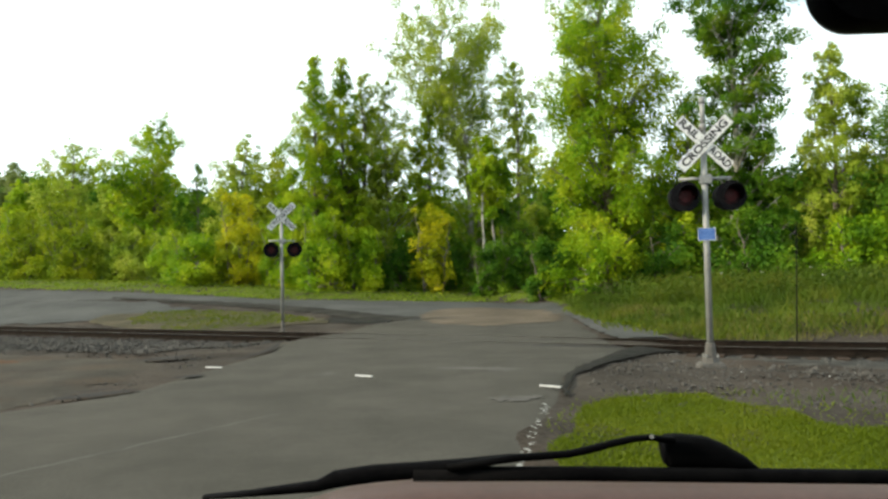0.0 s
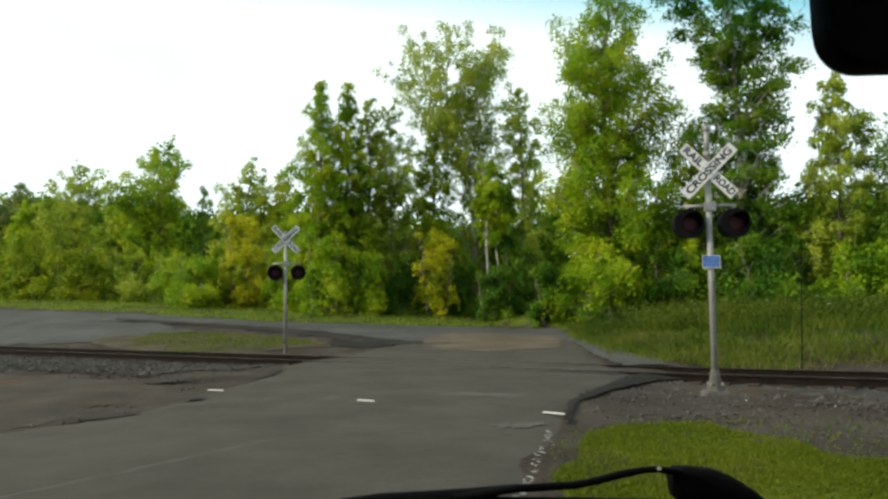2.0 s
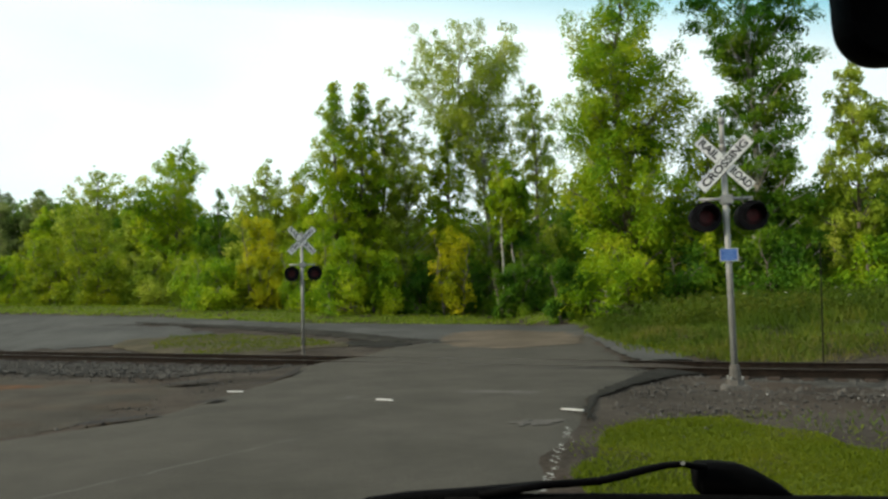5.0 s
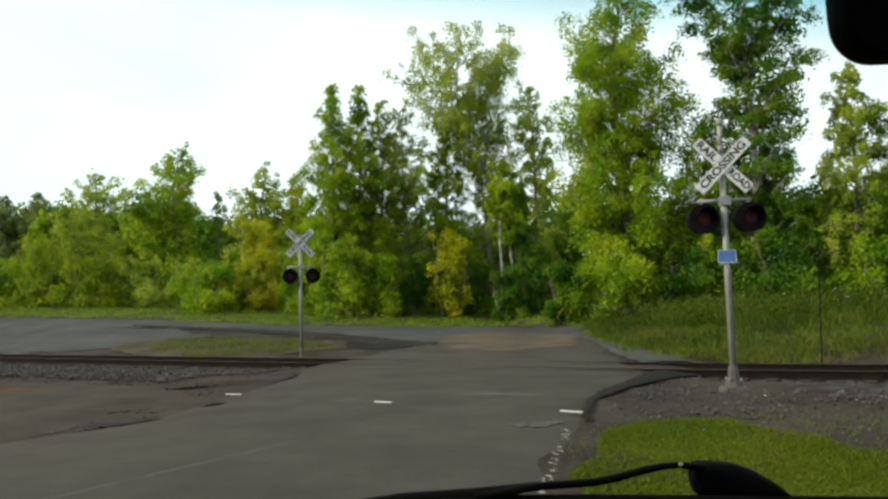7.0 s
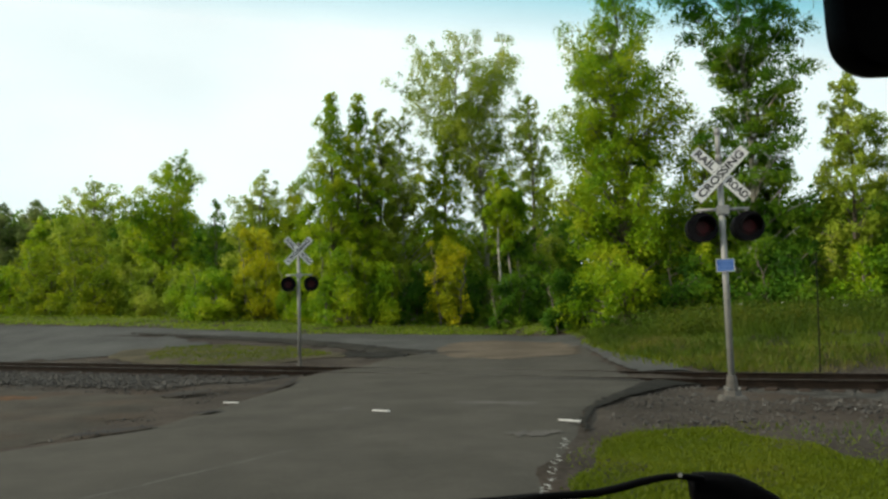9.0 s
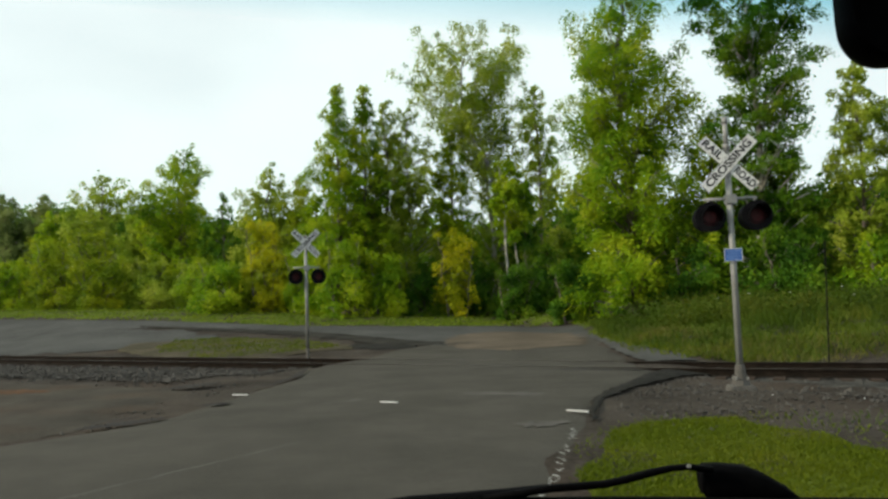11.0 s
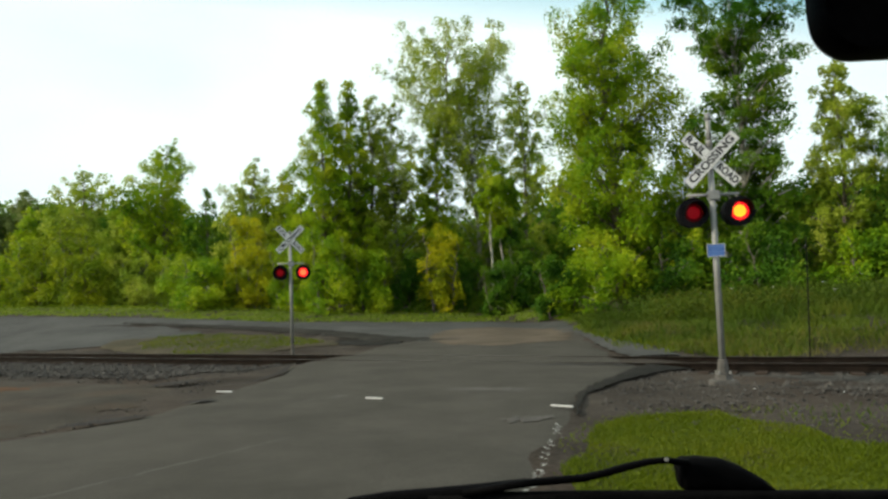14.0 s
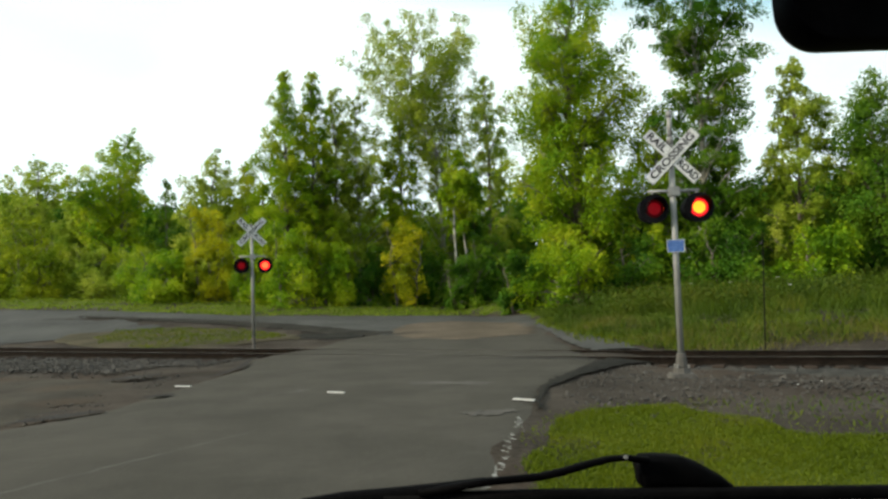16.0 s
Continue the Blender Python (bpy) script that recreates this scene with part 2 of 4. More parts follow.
def rod(a, b, ra, rb=None, n=12, bm=None):
    """A capped cone or cylinder from a to b."""
    bm = bm or bmesh.new()
    a, b = Vector(a), Vector(b)
    turn = (b - a).to_track_quat("Z", "Y").to_matrix().to_4x4()
    bmesh.ops.create_cone(bm, cap_ends=True, segments=n, radius1=ra, radius2=ra if rb is None else rb, depth=(b - a).length,
                          matrix=Matrix.Translation((a + b) / 2) @ turn)
    return bm


def tube(points, radii, n=7):
    """Vertices and faces of a tapering tube along points."""
    pts = [Vector(p) for p in points]
    verts, faces = [], []
    for i, p in enumerate(pts):
        d = (pts[min(i + 1, len(pts) - 1)] - pts[max(i - 1, 0)]).normalized()
        u = d.orthogonal().normalized()
        w = d.cross(u)
        for k in range(n):
            a = 2 * math.pi * k / n
            verts.append(p + (u * math.cos(a) + w * math.sin(a)) * radii[i])
    for i in range(len(pts) - 1):
        for k in range(n):
            faces.append((i * n + k, i * n + (k + 1) % n, (i + 1) * n + (k + 1) % n, (i + 1) * n + k))
    faces.append(tuple(range(n))[::-1])
    faces.append(tuple(range((len(pts) - 1) * n, len(pts) * n)))
    return verts, faces


def joined(pieces):
    verts, faces = [], []
    for v, f in pieces:
        k = len(verts)
        verts += v
        faces += [tuple(i + k for i in q) for q in f]
    return verts, faces


def quads(name, corners, mat):
    """One mesh of loose four-cornered leaves; corners: an array (n, 4, 3)."""
    n = len(corners)
    me = bpy.data.meshes.new(name)
    me.vertices.add(4 * n)
    me.vertices.foreach_set("co", np.asarray(corners, np.float32).ravel())
    me.loops.add(4 * n)
    me.loops.foreach_set("vertex_index", np.arange(4 * n, dtype=np.int32))
    me.polygons.add(n)
    me.polygons.foreach_set("loop_start", np.arange(0, 4 * n, 4, dtype=np.int32))
    me.materials.append(mat)
    me.update(calc_edges=True)
    return new(name, me)


def unit(a):
    return a / np.maximum(np.linalg.norm(a, axis=-1, keepdims=True), 1e-6)


def leaves(centres, radii, each, size, rng):
    """Leaves scattered round clump centres, denser towards each clump's skin."""
    radii = np.asarray(radii)
    share = (radii[:, 0] / radii[:, 0].mean()) ** 2
    count = np.maximum(6, each * share / share.mean()).astype(int)
    c = np.repeat(np.asarray(centres), count, 0)
    r = np.repeat(radii, count, 0)
    d = rng.normal(size=(len(c), 3)) * 0.52
    d /= np.maximum(1.0, np.linalg.norm(d, axis=1, keepdims=True) / 1.9)
    p = c + d * r
    u = unit(rng.normal(size=(len(c), 3)))
    w = unit(np.cross(u, rng.normal(size=(len(c), 3))))
    s = size * (0.65 + 0.7 * rng.random((len(c), 1)))
    return np.stack([p - u * s * 0.5, p + w * s * 0.33, p + u * s * 0.5, p - w * s * 0.33], 1)


def blades(x, y, z, height, width, rng, lean=0.35):
    """Upright tapering blades at the given feet."""
    n = len(x)
    a = rng.random(n) * 2 * math.pi
    side = np.stack([np.cos(a), np.sin(a), np.zeros(n)], 1) * (width * (0.6 + 0.8 * rng.random((n, 1))))
    h = height * (0.55 + 0.75 * rng.random((n, 1)))
    foot = np.stack([x, y, z], 1)
    tip = foot + h * np.c_[rng.normal(size=(n, 2)) * lean, np.ones(n)]
    mid = foot + (tip - foot) * 0.5 + np.array([0, 0, 0.06]) * h
    return np.stack([foot, mid + side, tip, mid - side], 1)


# ---- the lie of the land ----
TRACK_P, TRACK_D = Vector((0.45, 19.35)), Vector((-0.871, 0.492))
TRACK_N = Vector((0.492, 0.871))


def ease(a, b, x):
    t = np.clip((np.asarray(x, float) - a) / (b - a), 0, 1)
    return t * t * (3 - 2 * t)


def across(x, y):
    """Metres beyond the track's centre line."""
    return (x - TRACK_P.x) * TRACK_N.x + (y - TRACK_P.y) * TRACK_N.y


def along(x, y):
    """Metres to the west along the track from the crossing."""
    return (x - TRACK_P.x) * TRACK_D.x + (y - TRACK_P.y) * TRACK_D.y


def height(x, y):
    x, y = np.asarray(x, float), np.asarray(y, float)
    s, a = across(x, y), along(x, y)
    rise = np.interp(x, [-70, -27, -18, -8, 0, 6], [2.6, 1.45, 1.15, 0.55, 0.22, 0.0]) * ease(3, 13, s)
    edge = np.interp(x, [-70, -30, -24.6, -17.7, -12.3, -7.5, -2.6, 3.7, 6.0], [72, 50, 47.2, 43.3, 41.9, 40.0, 40.5, 41.8, 36.8])
    rise = rise + 0.45 * ease(0, 6, y - edge) * ease(9, 6, x)
    bank = np.interp(x, [4.5, 7, 10, 16, 40], [0, 0.35, 0.6, 0.8, 1.0]) * ease(1.8, 7.5, s)
    off = ease(4.2, 6.2, np.abs(a + 0.6))
    bed = -0.16 * off * ease(4.2, 2.6, np.abs(s))
    wood = 0.4 * ease(40, 60, y) * ease(6, 12, x)
    return rise + bank + bed + wood


def sheet(name, xs, ys, mat, lift=0.0, rough=0.0):
    gx, gy = np.meshgrid(xs, ys)
    gz = height(gx, gy) + lift
    if rough:
        gz = gz + rough * np.array([noise.noise((x * 0.9, y * 0.9, 3.3)) for x, y in zip(gx.ravel(), gy.ravel())]).reshape(gx.shape)
    w = len(xs)
    faces = [(j * w + i, j * w + i + 1, (j + 1) * w + i + 1, (j + 1) * w + i) for j in range(len(ys) - 1) for i in range(w - 1)]
    return mesh_object(name, np.stack([gx, gy, gz], -1).reshape(-1, 3), faces, mat, True)


def resample(pts, n):
    p = np.asarray(pts, float)
    d = np.r_[0, np.cumsum(np.linalg.norm(np.diff(p, axis=0), axis=1))]
    t = np.linspace(0, d[-1], n)
    return np.stack([np.interp(t, d, p[:, k]) for k in range(2)], 1)


def loft(name, left, right, mat, n=60, m=10, lift=0.0, ragged=0.0, crown=0.0, seed=0.0, drop=0.05):
    """A surface laid on the land between two edge lines, its edges uneven."""
    a, b = resample(left, n), resample(right, n)
    verts = []
    for i in range(n):
        ja = ragged * noise.noise((i * 0.35, seed, 1.0)) + 0.5 * ragged * noise.noise((i * 1.1, seed, 9.0))
        jb = ragged * noise.noise((i * 0.35, seed, 5.0)) + 0.5 * ragged * noise.noise((i * 1.1, seed, 7.0))
        d = b[i] - a[i]
        d = d / max(np.hypot(*d), 1e-6)
        p, q = a[i] + d * ja, b[i] + d * jb
        for j in range(m):
            t = j / (m - 1)
            x, y = p + (q - p) * t
            edge = -drop if j in (0, m - 1) else 0.0
            verts.append((x, y, float(height(x, y)) + lift + edge + crown * 4 * t * (1 - t)))
    faces = [(i * m + j, i * m + j + 1, (i + 1) * m + j + 1, (i + 1) * m + j) for i in range(n - 1) for j in range(m - 1)]
    return mesh_object(name, verts, faces, mat, True)


def structure(ob, label, category):
    return tagged(ob, label, category, kind="structure")


# ---- ground and road ----
axis_x = np.r_[-2500, -900, -350, -160, np.arange(-80, 48.1, 0.8), 90, 200, 500, 1200, 2500]
axis_y = np.r_[-900, -300, -100, -40, np.arange(-20, 2, 2.0), np.arange(2, 80, 0.6), 90, 120, 200, 400, 900, 2500]
structure(sheet("ground", axis_x, axis_y, GRAVEL, 0.0, 0.05), "uneven brown-grey gravel and dirt ground by the tracks", "ground")

# the asphalt: near approach, crossing and the far approach
ROAD_L = [(-26, -45), (-15, -8), (-13, 1), (-10.5, 5.0), (-7.2, 8.3), (-5.2, 10.2), (-4.45, 11.6), (-4.3, 13.0), (-4.0, 14.8), (-3.7, 17.0), (-3.75, 20.0), (-3.7, 21.6), (-2.9, 24.2), (-1.7, 26.2), (-0.6, 27.6)]
ROAD_R = [(-15, -45), (-3.9, -8), (-1.3, 0.4), (-0.75, 2.0), (0.35, 5.2), (0.95, 6.85), (1.42, 8.35), (1.88, 9.98), (2.25, 11.5), (3.1, 13.4), (4.3, 15.4), (4.45, 17.9), (4.85, 23.0), (5.2, 26.0), (5.5, 28.5)]
structure(loft("road", ROAD_L, ROAD_R, ASPHALT, 190, 26, 0.035, 0.14, 0.02), "worn grey asphalt road with patches over the crossing", "road")
structure(loft("gravel_road", [(-0.9, 26.9), (-2.4, 30), (-4.6, 33.2), (-8, 36.2), (-14, 39.2), (-20, 41), (-40, 50), (-80, 72)],
               [(5.4, 27.8), (5.9, 31), (6.2, 36.6), (3.7, 41.8), (-2.6, 40.6), (-7.5, 40.1), (-17.7, 43.4), (-30, 50.2), (-80, 78)], BLUEGRAVEL, 110, 14, 0.06, 0.25, 0.0, 2.0),
          "grey gravel road turning west beyond the crossing", "road")
structure(loft("sandy_patch", [(1.9, 23.4), (0.3, 25.0), (-0.4, 28), (0.4, 31.5), (2.4, 33.4)], [(2.0, 23.4), (4.4, 24.6), (5.0, 28), (4.9, 31.5), (2.6, 33.4)], TAN, 90, 16, 0.075, 0.6, 0, 3.0, 0.02),
          "sandy brown gravel worn on the road", "road")
structure(loft("gravel_lot", [(-11.0, 34.6), (-13.5, 32.2), (-19.5, 34.0), (-30, 39.4), (-60, 56)], [(-10.9, 34.8), (-14.0, 38.4), (-20, 41.0), (-30, 45.8), (-60, 61)], BLUEGRAVEL, 120, 14, 0.05, 0.7, 0, 4.0, 0.02),
          "bluish grey gravel beside the far track", "ground")
structure(loft("dirt_verge", [(-11.5, 5.5), (-11.8, 12), (-13.5, 19.5)], [(-9.2, 6.6), (-5.4, 10.6), (-5.2, 15.2)], DIRT, 40, 12, 0.05, 0.5, 0, 6.0),
          "bare reddish dirt beside the asphalt", "ground")
structure(loft("road_patch", [(-0.2, 27.2), (-1.2, 26.9), (-2.3, 27.7), (-4.3, 30.7), (-7.4, 34.1), (-11.4, 36.9), (-16.9, 40.3)],
               [(-0.3, 27.9), (-1.2, 28.9), (-2.9, 31.2), (-5.2, 33.9), (-8.3, 36.4), (-12.0, 38.2), (-17.0, 40.6)], ARC, 140, 6, 0.085, 0.45, 0, 8.0),
          "dark fresh asphalt strip curving beside the track", "road")
structure(loft("dirt_patch", [(-10.8, 30.6), (-8.6, 29.0), (-7.2, 28.4)], [(-10.2, 32.6), (-8.6, 31.4), (-7.0, 29.6)], DIRT, 20, 8, 0.08, 0.4, 0, 5.0),
          "bare brown dirt in the patchy grass", "ground")
structure(loft("dirt_patch", [(-3.9, 27.4), (-2.6, 26.2), (-1.4, 25.8)], [(-3.6, 29.2), (-2.3, 27.8), (-1.2, 26.9)], PATCH, 20, 8, 0.075, 0.4, 0, 15.0),
          "dark broken asphalt beside the road", "ground")


def trackside(a0, a1, near, far, n=40):
    """Two lines along the track, at the given metres from its centre."""
    out = []
    for off in (near, far):
        line = []
        for i in range(n):
            a = a0 + (a1 - a0) * i / (n - 1)
            p = TRACK_P + TRACK_D * a + TRACK_N * (near + (off - near) * min(1.0, 0.05 + i / 5) + min(0.012 * max(0, -4.5 - a) ** 2, 6.0))
            line.append((p.x, p.y))
        out.append(line)
    return out


structure(loft("ballast_shoulder", *trackside(4.3, 40, -0.95, -5.4), SHOULDER, 200, 12, 0.045, 0.8, 0, 41.0, 0.05), "grey ballast shoulder beside the rail", "ground")
structure(loft("ballast_shoulder", *trackside(-6.2, -30, -0.95, -2.2), SHOULDER, 160, 10, 0.03, 0.4, 0, 42.0, 0.03), "grey ballast shoulder beside the rail", "ground")
structure(loft("dirt_patch", [(-10.6, 15.6), (-9.6, 15.5), (-8.5, 15.7)], [(-10.6, 16.5), (-9.6, 16.6), (-8.7, 16.0)], ORANGE, 50, 8, 0.06, 0.4, 0, 43.0, 0.02), "rusty orange dirt beside the ballast", "ground")
# dark asphalt edge; the shade of its drop is in the black colour
structure(loft("asphalt_edge_shade", [(1.80, 9.7), (1.93, 10.6), (2.21, 11.8), (2.59, 12.7), (3.35, 14.1), (4.1, 15.5), (4.7, 16.3), (5.6, 15.9)],
               [(1.82, 9.7), (2.00, 10.5), (2.36, 11.8), (2.98, 12.85), (3.85, 14.2), (4.55, 15.1), (5.1, 15.6), (5.7, 15.75)], PATCH, 120, 7, 0.058, 0.13, 0, 10.0, 0.012),
          "black asphalt edge by the crossing with its drop's shade painted in", "road")
structure(loft("gravel_wedge", [(5.2, 27.5), (4.95, 23.5), (4.8, 21.8), (4.75, 19.6), (4.75, 18.0)], [(5.4, 27.5), (5.4, 23.6), (5.8, 21.6), (6.1, 19.6), (6.0, 18.2)], BLUEGRAVEL, 60, 8, 0.05, 0.2, 0, 11.0, 0.02),
          "grey gravel beside the road beyond the rails", "ground")

def seam(pts, width, mat, label, lift=0.065, ragged=0.03, seed=0.0, n=40):
    p = resample(pts, n)
    t = np.gradient(p, axis=0)
    t = t / np.linalg.norm(t, axis=1)[:, None]
    nn = np.stack([-t[:, 1], t[:, 0]], 1)
    patchy = np.array([max(0.15, 0.75 + 1.1 * noise.noise((i * 0.23, seed, 4)) + 0.6 * noise.noise((i * 0.9, seed, 6))) for i in range(n)])
    taper = (np.sin(np.linspace(0.02, math.pi - 0.02, n)) ** 0.7 * patchy)[:, None] * width / 2
    wob = np.array([noise.noise((i * 0.5, seed, 2)) for i in range(n)])[:, None] * ragged
    return structure(loft("road_patch", p + nn * (taper + wob), p - nn * (taper - wob), mat, n, 4, lift, ragged * 0.4, 0, seed, 0.006), label, "road")


seam([(-5.25, 10.35), (-4.85, 10.75), (-4.3, 11.2)], 0.50, STAIN, "dark tar stain at the asphalt edge", 0.078, 0.12, seed=21, n=70)
seam([(-5.3, 10.9), (-5.0, 11.2), (-4.75, 11.35)], 0.16, STAIN, "dark tar stain at the asphalt edge", 0.078, 0.12, seed=30, n=50)
seam([(-5.85, 15.3), (-5.45, 15.8), (-5.1, 16.3)], 0.55, STAIN, "dark tar stain at the asphalt edge", 0.078, 0.12, seed=22, n=70)
seam([(-4.25, 12.4), (-4.0, 12.6), (-3.8, 12.85)], 0.34, STAIN, "dark tar stain at the asphalt edge", 0.078, 0.1, seed=23, n=50)
seam([(-4.0, 14.9), (-3.75, 15.9), (-3.6, 17.2), (-3.75, 19.2)], 0.22, STAIN, "dark broken asphalt edge by the rail", 0.066, 0.14, seed=31, n=70)
seam([(0.75, 9.7), (1.1, 9.6), (1.5, 9.75)], 0.5, WORN, "pale worn patch in the asphalt", 0.058, 0.1, seed=25)
seam([(-4.2, 5.6), (-2.9, 7.4), (-1.7, 9.1)], 0.10, WORN, "faint pale scrape along the asphalt", 0.058, 0.06, seed=26)
seam([(-2.2, 12.2), (-0.6, 13.2), (1.6, 12.6)], 1.1, WORN, "pale worn patch in the asphalt", 0.054, 0.3, seed=34)
seam([(-1.2, 20.0), (0.2, 19.3), (1.5, 18.75), (4.2, 17.45)], 0.07, TAR, "dark flangeway groove beside the rail", 0.052, 0.01, seed=27)
seam([(-1.7, 19.0), (-0.2, 18.2), (1.5, 17.3), (4.3, 16.1)], 0.035, TAR, "dark flangeway groove beside the rail", 0.052, 0.01, seed=28)
seam([(1.6, 17.0), (3.0, 16.5), (4.4, 15.8)], 0.25, TAR, "dark crack sealing across the lane", 0.054, 0.05, seed=29)

# the worn edge line: broken flakes of paint
rng = np.random.default_rng(5)
flakes = []
for k in range(80):
    t = k / 79
    cx, cy = 0.69 + 0.77 * t, 5.96 + 3.12 * t
    if rng.random() < 0.3:
        continue
    cx += rng.normal() * 0.034
    turn, half, long = math.atan2(0.80, 3.25) + rng.normal() * 0.2, rng.uniform(0.012, 0.034), rng.uniform(0.012, 0.030)
    ring = []
    for q in range(6):
        ang = q * math.pi / 3
        px, py = half * math.cos(ang) * rng.uniform(0.6, 1.3), long * math.sin(ang) * rng.uniform(0.6, 1.3)
        x, y = cx + px * math.cos(turn) + py * math.sin(turn), cy - px * math.sin(turn) + py * math.cos(turn)
        ring.append((x, y, 0.068))
    flakes.append((ring, [tuple(range(6))]))
structure(mesh_object("edge_line", *joined(flakes), PAINTLINE), "worn broken white edge line on the asphalt", "road marking")

for (x, y), (x2, y2) in (((-4.09, 13.88), (-3.78, 13.77)), ((-1.17, 12.17), (-0.89, 12.01)), ((1.60, 10.57), (1.87, 10.37))):
    d = Vector((x2 - x, y2 - y))
    ob = part("road_marker", box(d.length, 0.06, 0.018, None, 0.005), MARKER, None)
    ob.matrix_world = pose((x + x2) / 2, (y + y2) / 2, 0.068, 0, 0, math.degrees(math.atan2(d.y, d.x)))
    tagged(ob, "short white marker strip stuck on the asphalt", "road marker", "white markers across the road")


# ---- railway ----
def rail_line(offset, a0, a1, n=90):
    """Points of a line beside the track's centre, bending a little east of the crossing."""
    out = []
    for i in range(n):
        a = a0 + (a1 - a0) * i / (n - 1)
        p = TRACK_P + TRACK_D * a + TRACK_N * offset
        bend = 0.012 * max(0, -4.5 - a) ** 2
        p = p + TRACK_N * min(bend, 6.0)
        out.append((p.x, p.y))
    return out


track = tagged(new("railway_track"), "rusty single railway track on ballast crossing the road", "railway track")
PROFILE = [(-0.07, -0.172), (0.07, -0.172), (0.07, -0.158), (0.012, -0.14), (0.010, -0.05), (0.036, -0.036), (0.036, -0.006), (0.028, 0.0),
           (-0.028, 0.0), (-0.036, -0.006), (-0.036, -0.036), (-0.010, -0.05), (-0.012, -0.14), (-0.07, -0.158)]
for off in (-0.753, 0.753):
    pts = rail_line(off, -34, 62)
    verts, faces, which = [], [], []
    k = len(PROFILE)
    for i, (x, y) in enumerate(pts):
        x0, y0 = pts[max(i - 1, 0)]
        x1, y1 = pts[min(i + 1, len(pts) - 1)]
        t = Vector((x1 - x0, y1 - y0)).normalized()
        s = Vector((-t.y, t.x))
        for px, pz in PROFILE:
            verts.append((x + s.x * px, y + s.y * px, 0.060 + pz))
    for i in range(len(pts) - 1):
        for j in range(k):
            faces.append((i * k + j, i * k + (j + 1) % k, (i + 1) * k + (j + 1) % k, (i + 1) * k + j))
            which.append(1 if j == 7 else 0)
    adopt(mesh_object("rail", verts, faces, [RAILSTEEL, RAILHEAD], False, which), track, "rusty steel rail with a worn head")
tie_data = None
centre = rail_line(0, -34, 62, 178)
for i, (x, y) in enumerate(centre):
    if -5.2 < along(x, y) < 4.2:
        continue
    if tie_data is None:
        tie = part("tie", box(0.23, 2.4, 0.18, None, 0.012), TIE, track)
        tie_data = tie.data
    else:
        tie = new("tie", tie_data)
        tie.parent = track
    x1, y1 = centre[min(i + 1, len(centre) - 1)]
    x0, y0 = centre[max(i - 1, 0)]
    tie.matrix_world = pose(x, y, -0.19 + random.uniform(-0.012, 0.012), 0, random.uniform(-1, 1), math.degrees(math.atan2(y1 - y0, x1 - x0)) + random.uniform(-2, 2))


def stones(name, spots, size, mat, rng, lift=0.0):
    """Loose angular stones, each an uneven eight-sided lump."""
    base = np.array([(1, 0, 0), (-1, 0, 0), (0, 1, 0), (0, -1, 0), (0, 0, 1), (0, 0, -1)], float)
    tri = np.array([(0, 2, 4), (2, 1, 4), (1, 3, 4), (3, 0, 4), (2, 0, 5), (1, 2, 5), (3, 1, 5), (0, 3, 5)])
    n = len(spots)
    s = size * (0.5 + rng.random((n, 1, 1)) ** 2 * 1.3)
    v = base[None] * s * (0.6 + 0.7 * rng.random((n, 6, 1))) * np.array([1, 1, 0.7]) + rng.normal(size=(n, 6, 3)) * s * 0.22
    a = rng.random(n) * 6.28
    c, q = np.cos(a)[:, None], np.sin(a)[:, None]
    v = np.stack([v[..., 0] * c - v[..., 1] * q, v[..., 0] * q + v[..., 1] * c, v[..., 2]], -1)
    foot = np.c_[spots, height(spots[:, 0], spots[:, 1]) + lift]
    v = v + foot[:, None] + np.array([0, 0, 0.25]) * s
    f = (tri[None] + 6 * np.arange(n)[:, None, None]).reshape(-1, 3)
    return mesh_object(name, v.reshape(-1, 3), f, mat)


rng = np.random.default_rng(11)
a = np.r_[-6.0 - rng.random(7000) ** 1.3 * 22, 4.9 + rng.random(7000) ** 1.2 * 34]
s = rng.normal(size=a.size) * 1.35
p = np.stack([TRACK_P.x + TRACK_D.x * a + TRACK_N.x * s, TRACK_P.y + TRACK_D.y * a + TRACK_N.y * (s + 0)], 1)
bend = np.minimum(0.012 * np.maximum(0, -4.5 - a) ** 2, 6.0)[:, None]
p = p + np.array([TRACK_N.x, TRACK_N.y]) * bend
tagged(stones("ballast", p, 0.042, STONE, rng, -0.02), "grey crushed-stone ballast between and beside the rails", "ballast", kind="stuff")
p = np.stack([rng.uniform(2.4, 13, 6500), rng.uniform(8.5, 15.5, 6500)], 1)
keep = (across(p[:, 0], p[:, 1]) < -1.2) & (p[:, 0] > 2.3 + np.maximum(0, p[:, 1] - 11.5) * 0.62)
tagged(stones("gravel", p[keep], 0.024, STONE, rng), "loose grey and brown gravel on the shoulder", "gravel", kind="stuff")
p = np.stack([rng.uniform(-16, -4.2, 5000), rng.uniform(10, 25, 5000)], 1)
keep = (across(p[:, 0], p[:, 1]) < -1.2) & (p[:, 0] < -4.6)
tagged(stones("gravel", p[keep], 0.022, STONE, rng), "loose gravel scattered on bare dirt", "gravel", kind="stuff")
a, sd = 4.8 + rng.random(7000) ** 1.3 * 26, -1.0 - rng.random(7000) ** 0.8 * 4.6
p = np.stack([TRACK_P.x + TRACK_D.x * a + TRACK_N.x * sd, TRACK_P.y + TRACK_D.y * a + TRACK_N.y * sd], 1)
tagged(stones("gravel", p, 0.036, STONE, rng, 0.05), "grey crushed stone spread below the rail", "gravel", kind="stuff")
